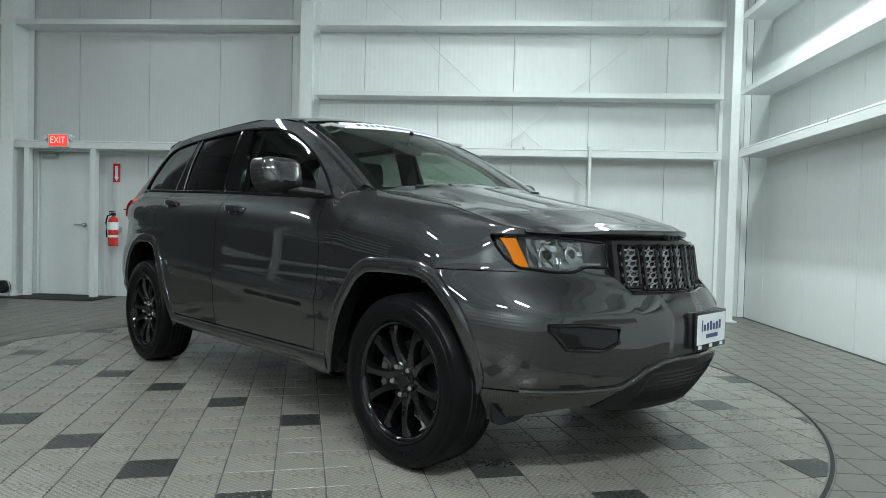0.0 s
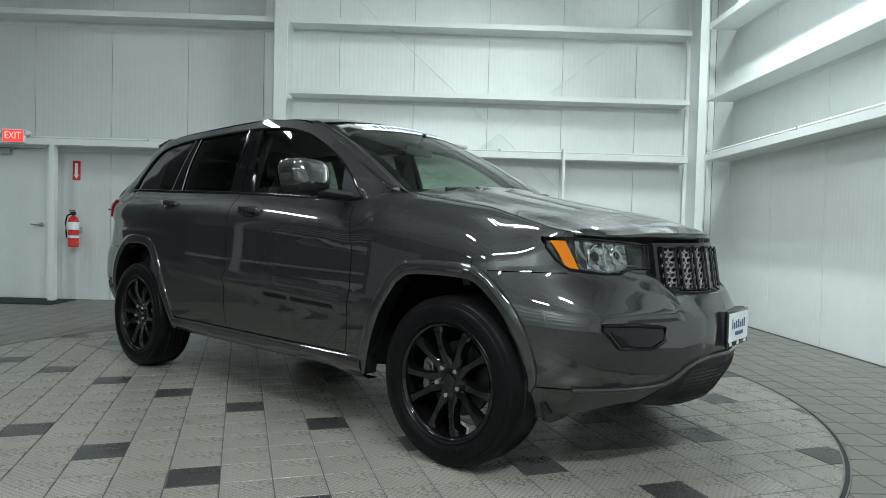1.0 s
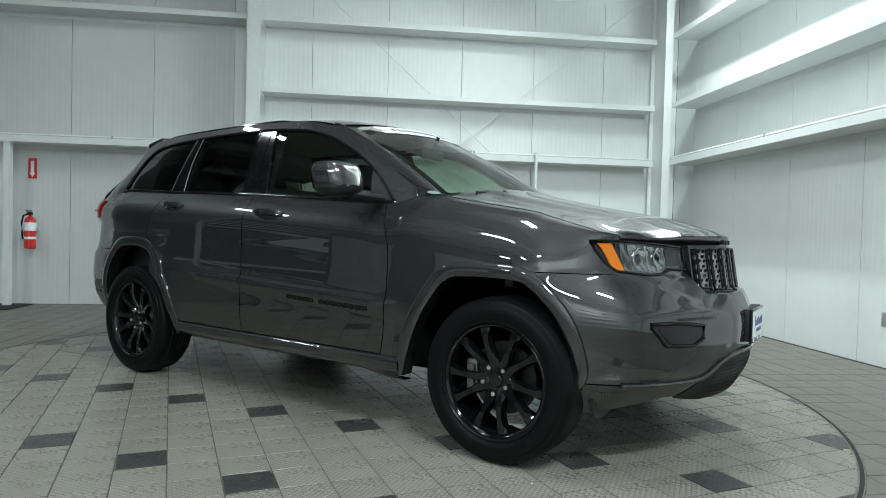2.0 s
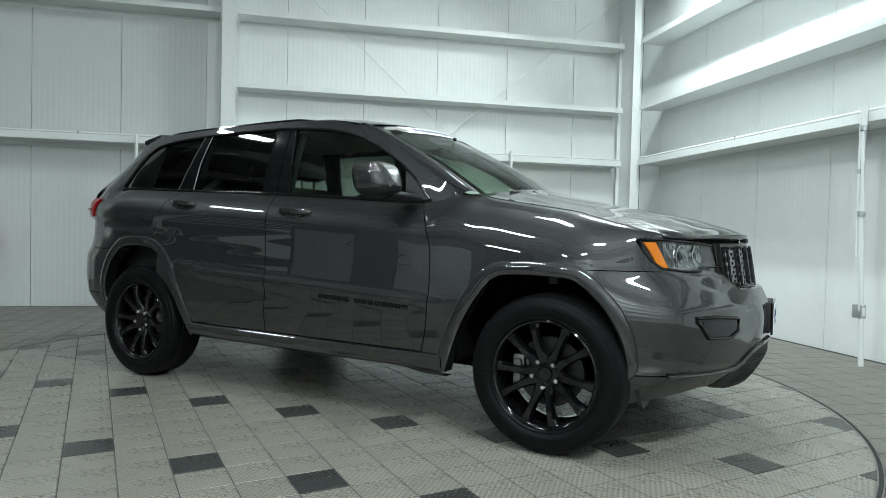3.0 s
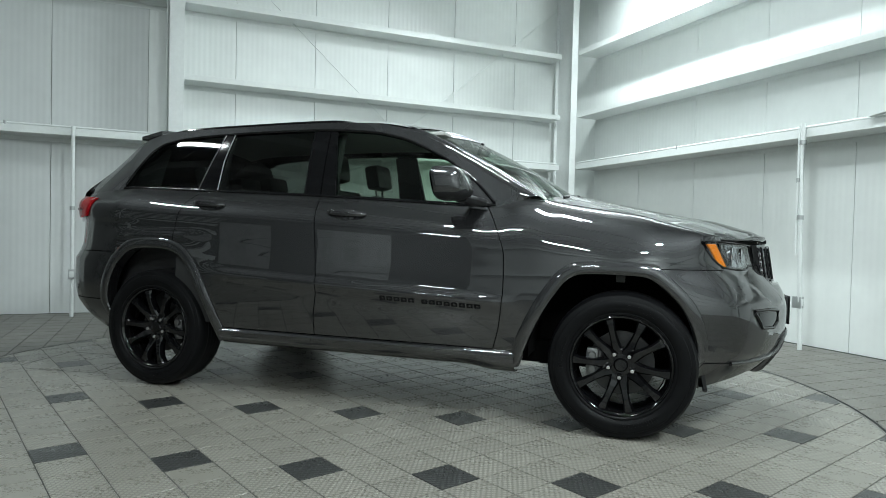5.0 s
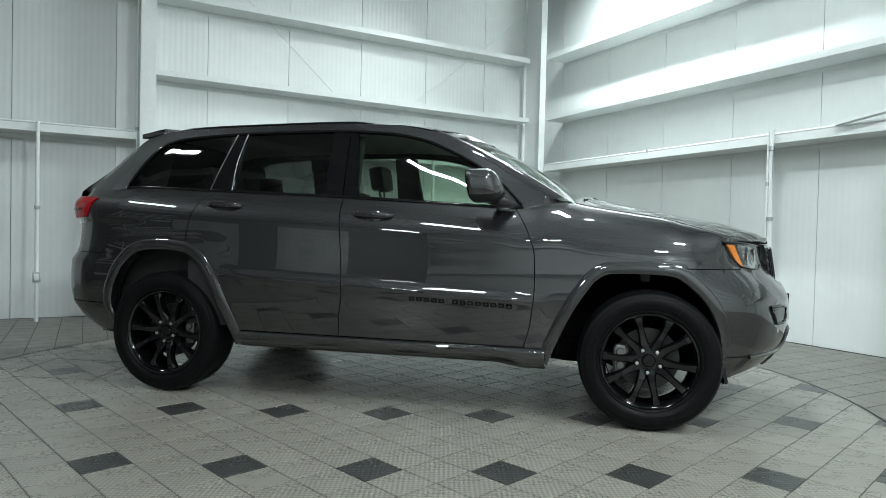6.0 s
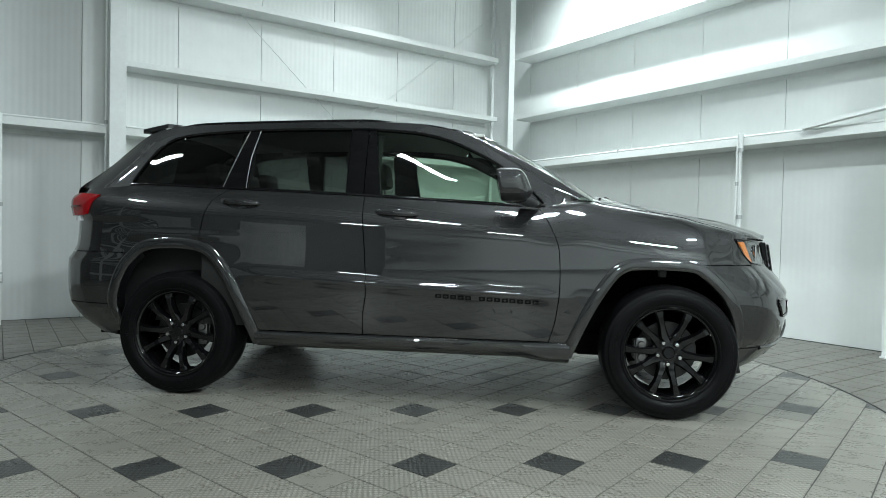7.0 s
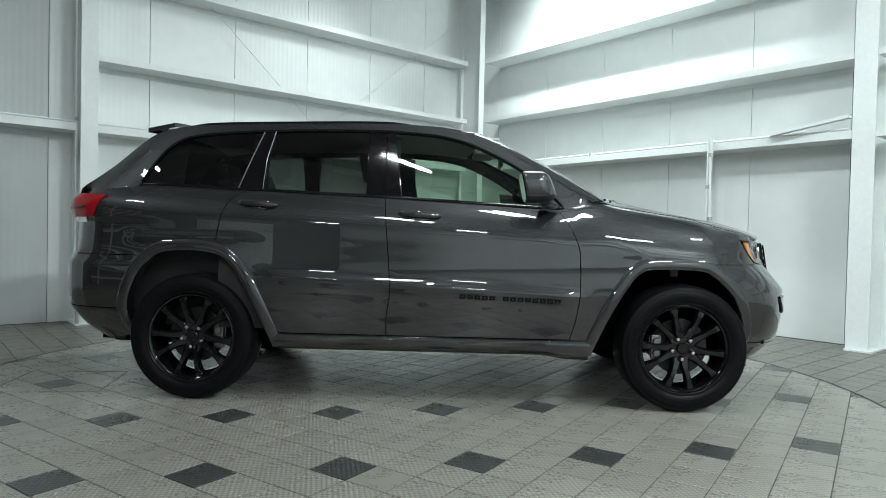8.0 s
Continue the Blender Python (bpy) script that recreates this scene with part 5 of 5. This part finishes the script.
for sg in (1, -1):
    bm = boxes((1.405, 1.45, -sg * 0.76 - 0.012, -sg * 0.76 + 0.012, 0.785, 0.825), bevel=0.004)
    part("liner_clip", bm, DISC, car, "small grey metal clip")
    bm = bmesh.new()
    grid(bm, lambda u, v: side(Vector((lerp(1.90, 2.10, u), lerp(0.74, 0.3, u * u), lerp(0.42, 0.80, v))), sg), 6, 2)
    part("inner_panel", bm, GAP, car)
    bm = bmesh.new()
    grid(bm, lambda u, v: side(Vector((lerp(-1.9, -2.2, u), lerp(0.82, 0.3, u * u), lerp(0.33, 1.1, v))), sg), 6, 2)
    part("inner_panel", bm, GAP, car)

# cabin
bm = boxes((-1.95, 0.95, -0.78, 0.78, 0.42, 0.46))
grid(bm, lambda u, v: Vector((0.80, lerp(-0.80, 0.80, u), lerp(0.45, 1.12, v))), 2, 2)
part("cabin_floor", bm, CABIN, car, "black carpeted cabin floor")
for sg in (1, -1):
    bm = bmesh.new()
    grid(bm, lambda u, v: side(Vector((lerp(-1.95, 0.80, u), belt_r(lerp(-1.85, 0.70, u)) - 0.07, lerp(0.45, top_z(lerp(-1.85, 0.70, u)) - 0.005, v))), sg), 20, 2)
    part("door_card", bm, CABIN, car, "black inner door trim")
    for fa, fb in ((c_back, c_fore), (b_back, b_fore)):
        bm = bmesh.new()
        grid(bm, lambda u, v: side(house(lerp(fa(1.4), fb(1.4), u), lerp(1.23, 1.64, v), -0.06), sg), 2, 6)
        part("pillar_lining", bm, CABIN, car, "dark pillar lining")
    bm = bmesh.new()
    grid(bm, lambda u, v: side(house(lerp(-1.60, -2.1, u), lerp(top_z(lerp(-1.60, -2.1, u)), dlo_top(-1.6) if u == 0 else gut_z(lerp(-1.60, -2.1, u)), v) - 0.02, -0.07), sg), 6, 4)
    part("pillar_lining", bm, CABIN, car, "dark pillar lining")
bm = bmesh.new()
def dash(u, v):
    y = lerp(-0.76, 0.76, u)
    prof = [(1.02, 1.185), (0.80, 1.20), (0.60, 1.19), (0.52, 1.13), (0.50, 1.0), (0.55, 0.8), (0.62, 0.55)]
    k = v * (len(prof) - 1)
    i = min(int(k), len(prof) - 2)
    hump = 0.035 * math.exp(-((y - 0.37) / 0.2) ** 2) * (1 if i >= 1 and i < 4 else 0)
    return Vector((lerp(prof[i][0], prof[i + 1][0], k - i) + 0.15 * (1 - (y / 0.76) ** 2) * (1 - v), y, lerp(prof[i][1], prof[i + 1][1], k - i) + hump))
grid(bm, dash, 24, 18)
dsh = part("dashboard", bm, CABIN, car, "black dashboard")
bm = boxes((0.545, 0.56, -0.10, 0.12, 1.02, 1.14), bevel=0.004)
part("screen_panel", bm, BLACK, dsh)
bm = boxes((-0.5, 0.55, -0.13, 0.13, 0.46, 0.78), bevel=0.03)
part("centre_console", bm, CABIN, car)
# steering wheel on the car's left
bm = bmesh.new()
c = Vector((0.36, 0.37, 1.07))
q = Matrix.Rotation(radians(-24), 3, "Y")
tube(bm, [c + q @ Vector((0, 0.185 * math.cos(a), 0.185 * math.sin(a))) for a in [2 * math.pi * k / 32 for k in range(32)]], 0.015, 8, closed=True)
for a in (0, math.pi, -math.pi / 2):
    tube(bm, [c + q @ Vector((0.02, 0.05 * math.cos(a), 0.05 * math.sin(a))), c + q @ Vector((0, 0.185 * math.cos(a), 0.185 * math.sin(a)))], 0.014, 8)
lathe(bm, [(0.0, -0.02), (0.06, -0.015), (0.07, 0.03), (0.04, 0.2)], 16, "X", c)
part("steering_wheel", bm, CABIN, car, "black steering wheel")


def cushion(bm, x0, x1, y0, y1, z0, z1, tilt=0.0, bevel=0.04):
    m = Matrix.Translation(((x0 + x1) / 2, 0, z0)) @ Matrix.Rotation(radians(tilt), 4, "Y") @ Matrix.Translation((-(x0 + x1) / 2, 0, -z0))
    box(bm, x0, x1, y0, y1, z0, z1, bevel=bevel, m=m)


for y in (-0.37, 0.37):
    bm = bmesh.new()
    cushion(bm, -0.25, 0.27, y - 0.25, y + 0.25, 0.62, 0.76)
    cushion(bm, -0.36, -0.22, y - 0.25, y + 0.25, 0.72, 1.30, -16)
    st = part("front_seat", bm, LEATHER, car, "black leather front seat")
    bm = bmesh.new()
    cushion(bm, -0.515, -0.40, y - 0.135, y + 0.135, 1.345, 1.53, -10, 0.035)
    for dy_ in (-0.06, 0.06):
        tube(bm, [(-0.46, y + dy_, 1.28), (-0.475, y + dy_, 1.38)], 0.007, 6)
    part("headrest", bm, LEATHER, st)
bm = bmesh.new()
cushion(bm, -1.18, -0.68, -0.64, 0.64, 0.64, 0.80)
cushion(bm, -1.32, -1.16, -0.64, 0.64, 0.76, 1.28, -18)
bench = part("rear_bench", bm, LEATHER, car, "black leather rear bench")
for y in (-0.40, 0.0, 0.40):
    bm = bmesh.new()
    cushion(bm, -1.46, -1.36, y - 0.13, y + 0.13, 1.30, 1.44 if y else 1.40, -12, 0.03)
    part("headrest", bm, LEATHER, bench)
bm = boxes((0.40, 0.425, -0.12, 0.12, 1.50, 1.565), bevel=0.012)
tube(bm, [(0.42, 0, 1.55), (0.46, 0, 1.64)], 0.012, 8)
part("inside_mirror", bm, PLASTIC, car, "black inside mirror")
for y in (-0.36, 0.36):
    bm = boxes((0.22, 0.37, y - 0.2, y + 0.2, 1.615, 1.635), bevel=0.006)
    part("sun_visor", bm, HEADLINER, car)


# ---- wheels ----
def build_wheel():
    """A wheel with its outer face towards -y, hub at the origin."""
    w = new("wheel")
    w.parent = car
    w["label"] = "gloss black ten-spoke alloy wheel with a low-profile tyre"
    R_, r_ = 0.372, 0.250
    bm = bmesh.new()
    prof = [(r_ - 0.004, 0.105), (r_ + 0.006, 0.114), (r_ + 0.012, 0.122), (r_ + 0.018, 0.1225), (r_ + 0.021, 0.119), (r_ + 0.035, 0.127), (r_ + 0.052, 0.1305), (R_ - 0.045, 0.128), (R_ - 0.038, 0.1255), (R_ - 0.036, 0.122), (R_ - 0.016, 0.117), (R_ - 0.004, 0.100), (R_, 0.06), (R_ + 0.001, 0.0)]
    full = [(a, -b) for a, b in prof] + [(a, b) for a, b in prof[-2::-1]]
    lathe(bm, full, 96, "Y")
    part("tyre", bm, RUBBER, w, "black tyre")
    bm = bmesh.new()
    for yy in (-0.045, -0.015, 0.015, 0.045):
        lathe(bm, [(R_ + 0.0006, yy - 0.004), (R_ + 0.0012, yy), (R_ + 0.0006, yy + 0.004)], 64, "Y")
    for k in range(80):
        a = 2 * math.pi * k / 80
        for s in (-1, 1):
            m = Matrix.Rotation(a, 4, "Y")
            vs = [bm.verts.new(m @ Vector(p)) for p in ((R_ - 0.0025, s * 0.072, -0.005), (R_ - 0.0025, s * 0.072, 0.002), (R_ - 0.0145, s * 0.114, 0.005), (R_ - 0.0145, s * 0.114, -0.002))]
            bm.faces.new(vs)
    part("tread_groove", bm, GAP, w)
    for a0 in (0.25, 2.35, 4.1):
        bm = bmesh.new()
        for k in range(7):
            m = Matrix.Rotation(a0 + 0.085 * k, 4, "Y")
            for z0, z1, x0, x1 in ((0.005, 0.008, 0.0, 0.022), (-0.008, -0.005, 0.0, 0.022), (-0.005, 0.005, 0.0 if k % 2 else 0.017, 0.005 if k % 2 else 0.022)):
                box(bm, r_ + 0.040 + x0, r_ + 0.040 + x1, -0.1318, -0.128, z0, z1, m=m)
        part("sidewall_marking", bm, RUBBER, w, "raised bars on the tyre sidewall", smooth=False)
    bm = bmesh.new()
    lathe(bm, [(r_ - 0.012, -0.100), (r_ + 0.003, -0.108), (r_ + 0.006, -0.114), (r_ + 0.0, -0.117), (r_ - 0.008, -0.112), (r_ - 0.012, -0.102), (r_ - 0.022, -0.06), (r_ - 0.03, 0.0), (r_ - 0.02, 0.08), (r_ + 0.0, 0.11)], 72, "Y")
    part("rim", bm, WHEEL, w, "gloss black rim")
    for k in range(5):
        for s in (-1, 1):
            a0 = 2 * math.pi * k / 5 + math.pi / 2
            bm = bmesh.new()
            rows = []
            n = 12
            for i in range(n + 1):
                t = i / n
                rad = lerp(0.045, r_ - 0.012, t)
                ang = a0 + s * lerp(0.25, 0.285, t) * (1 if t > 0.25 else lerp(1.6, 1, t / 0.25))
                wd = lerp(0.029, 0.0185, smooth01(0, 0.6, t)) + 0.010 * smooth01(0.72, 1, t)
                yo = lerp(-0.074, -0.102, smooth01(0.0, 1.0, t)) - 0.010 * math.sin(math.pi * t)
                c_ = Vector((rad * math.cos(ang), 0, rad * math.sin(ang)))
                tn = Vector((-math.sin(ang), 0, math.cos(ang)))
                rows.append([bm.verts.new(c_ + tn * o * wd + Vector((0, yy, 0))) for o, yy in ((-1.0, yo + 0.045), (-0.95, yo + 0.010), (-0.6, yo), (0.6, yo), (0.95, yo + 0.010), (1.0, yo + 0.045))])
            for a, b in zip(rows, rows[1:]):
                for j in range(5):
                    bm.faces.new((a[j], a[j + 1], b[j + 1], b[j]))
            part("spoke", bm, WHEEL, w)
    bm = bmesh.new()
    lathe(bm, [(0.001, -0.092), (0.028, -0.091), (0.033, -0.086), (0.036, -0.078), (0.086, -0.072), (0.090, -0.06), (0.088, -0.02)], 40, "Y")
    part("hub", bm, WHEEL, w)
    for k in range(5):
        a = 2 * math.pi * k / 5 + math.pi / 2
        bm = bmesh.new()
        lathe(bm, [(0.001, -0.100), (0.010, -0.099), (0.0155, -0.092), (0.0165, -0.068)], 6, "Y", (0.0625 * math.cos(a), 0, 0.0625 * math.sin(a)))
        part("lug_nut", bm, CHROME, w, "chrome lug nut")
    bm = bmesh.new()
    lathe(bm, [(0.07, -0.012), (0.165, -0.012), (0.165, 0.012), (0.07, 0.012)], 48, "Y")
    part("brake_disc", bm, DISC, w, "steel brake disc")
    return w


proto = build_wheel()


def brake(cx, sg, ang):
    bm = bmesh.new()
    m = Matrix.Translation((cx, -sg * 0.80, 0.372)) @ Matrix.Rotation(radians(ang), 4, "Y")
    box(bm, -0.055, 0.055, -0.045, 0.045, 0.10, 0.18, bevel=0.012, m=m)
    box(bm, -0.075, 0.075, -0.075, -0.035, 0.115, 0.175, bevel=0.014, m=m)
    for dx in (-0.035, 0.035):
        lathe_ = lathe(bm, [(0.001, -0.088), (0.018, -0.087), (0.022, -0.080), (0.022, -0.06)], 14, "Y", (dx, 0, 0.145))
        bmesh.ops.transform(bm, matrix=m, verts=[v for r_ in lathe_ for v in r_])
    part("brake_caliper", bm, CAST, car, "silver brake caliper")


for k, (cx, sg, turn) in enumerate(((1.447, 1, 41), (-1.452, 1, 41), (1.447, -1, 11), (-1.452, -1, 52))):
    w = proto if k == 0 else copy_thing(proto, Matrix())
    m = pose(cx, -sg * 0.818, 0.3725, 0, 0, 0 if sg == 1 else 180) @ Matrix.Rotation(radians(turn), 4, "Y")
    w.matrix_basis = m
    brake(cx, sg, -90 if cx > 0 else 90)


# ---- floor: turntable tiles, outer tiles ----
TILE_SIZE, TILE_TURN, TILE_AT = 0.2055, radians(16.0), Vector((-1.4138, 3.5925))
DISC_AT, DISC_R = Vector((-1.008, 4.36)), 2.987
bm = boxes((X_FAR, X_EAST, Y_SOUTH, Y_NORTH, -0.30, -0.004))
floor = structure("floor", bm, GROUT, "tiled hall floor with a round turntable let in", "floor")
bm = bmesh.new()
lathe(bm, [(DISC_R - 0.004, -0.003), (DISC_R - 0.004, 0.0005), (DISC_R - 0.012, 0.0005)], 160, "Z", (*DISC_AT, 0))
lathe(bm, [(DISC_R + 0.014, -0.003), (DISC_R + 0.014, 0.0005), (DISC_R + 0.020, 0.0005)], 160, "Z", (*DISC_AT, 0))
bmx = boxes((X_FAR, X_WEST, Y_SOUTH, 7.2, -0.004, -0.0005))
part("far_bay_slab", bmx, FAR_FLOOR, floor, "plain grey slab of the far bay", smooth=False)
part("ring", bm, RING, floor, "thin steel ring round the turntable")
bm = bmesh.new()
lathe(bm, [(DISC_R - 0.0045, -0.0025), (DISC_R + 0.0135, -0.0025)], 160, "Z", (*DISC_AT, 0))
part("ring_gap", bm, GAP, floor)


def clip(poly, n, d):
    """Keeps the side of a convex outline where p . n <= d."""
    out = []
    for a, b in zip(poly, poly[1:] + poly[:1]):
        fa, fb = a.dot(n) - d, b.dot(n) - d
        if fa <= 0:
            out.append(a)
        if (fa < 0 < fb) or (fb < 0 < fa):
            out.append(a + (b - a) * (fa / (fa - fb)))
    return out


def tile_faces(poly, lift):
    """Verts and faces of one tile: rounded-over top and sides."""
    c = sum(poly, Vector((0, 0))) / len(poly)
    n = len(poly)
    ring0 = [(p.x, p.y, -0.004) for p in poly]
    ring1 = [(p.x, p.y, -0.0012 + lift) for p in poly]
    ring2 = [(p.x + (c.x - p.x) * 0.02, p.y + (c.y - p.y) * 0.02, lift) for p in poly]
    faces = [tuple(range(2 * n, 3 * n))]
    for k in range(n):
        j = (k + 1) % n
        faces += [(k, j, n + j, n + k), (n + k, n + j, 2 * n + j, 2 * n + k)]
    return ring0 + ring1 + ring2, faces


U = Vector((math.cos(TILE_TURN), math.sin(TILE_TURN)))
V = Vector((-U.y, U.x))
g = TILE_SIZE / 2 - 0.0028
whole = [Vector((-g, -g)), Vector((g, -g)), Vector((g, g)), Vector((-g, g))]
vs_, fs_ = tile_faces(whole, 0.0)
plain = bpy.data.meshes.new("tile")
plain.from_pydata(vs_, [], fs_)
kinds = {}
for key, mat in (("light", TILE), ("dark", TILE_DARK), ("stud", STUD), ("stud_dark", STUD_DARK), ("outer", TILE_OUT)):
    kinds[key] = plain.copy()
    kinds[key].materials.append(mat)
rest = {k: ([], []) for k in kinds}
NEAR = Vector((-1.35, 2.75))
rnd = random.Random(5)
cells = []
for i in range(-24, 25):
    for j in range(-24, 25):
        p = TILE_AT + U * (i * TILE_SIZE) + V * (j * TILE_SIZE)
        d = (p - DISC_AT).length
        if d > DISC_R + 0.16:
            continue
        dark = (i - j) % 4 == 0 and (i + j) % 6 == 0
        stud = rnd.random() < (0.96 if d < 2.6 else 0.6)
        cells.append(((p - NEAR).length, p, d, ("stud_dark" if stud else "dark") if dark else ("stud" if stud else "light"), rnd.uniform(-0.0003, 0.0003)))
cells.sort(key=lambda c: c[0])
made = 0


def stash(key, poly, lift):
    v, f = tile_faces(poly, lift)
    vv, ff = rest[key]
    o = len(vv)
    vv += v
    ff += [tuple(k + o for k in q) for q in f]


for _, p, d, key, lift in cells:
    if d < DISC_R - 0.16 and made < 290:
        ob = new("tile", kinds[key])
        ob.location, ob.rotation_euler = (p.x, p.y, lift), (0, 0, TILE_TURN)
        ob.parent = floor
        made += 1
        continue
    poly = [p + U * q.x + V * q.y for q in whole]
    n = (p - DISC_AT).normalized()
    poly = clip(poly, n, DISC_AT.dot(n) + DISC_R - 0.012)
    if len(poly) >= 3:
        stash(key, poly, lift)
for i in range(-20, 34):
    for j in range(-60, 40):
        p = Vector((-3.03 + 0.2032 * i, 2.381 + 0.2032 * j))
        if not (X_WEST + 0.08 < p.x < X_EAST - 0.05 and Y_SOUTH + 0.1 < p.y < Y_NORTH - 0.05):
            continue
        d = (p - DISC_AT).length
        if d < DISC_R - 0.16:
            continue
        poly = [p + q * 0.986 for q in whole]
        if d < DISC_R + 0.2:
            n = (DISC_AT - p).normalized()
            poly = clip(poly, n, DISC_AT.dot(n) - DISC_R - 0.020)
        if len(poly) >= 3:
            stash("outer", poly, rnd.uniform(-0.0003, 0.0003))
for key, (v, f) in rest.items():
    if v:
        me = bpy.data.meshes.new("tiles")
        me.from_pydata(v, [], f)
        ob = part("tile_field", me, kinds[key].materials[0], floor)
        ob["kind"] = "stuff"
# hatch cut into the turntable behind the rear wheel
hatch = [(-3.36, 5.53), (-3.10, 5.985), (-2.58, 5.61), (-2.87, 5.11), (-3.34, 5.42)]
bm = bmesh.new()
for a, b in zip(hatch, hatch[1:]):
    a, b = Vector(a), Vector(b)
    n = (b - a).normalized()
    s = Vector((-n.y, n.x)) * 0.004
    bm.faces.new([bm.verts.new((*q, 0.0009)) for q in (a - s, b - s, b + s, a + s)])
part("hatch_joint", bm, GAP, floor, smooth=False)
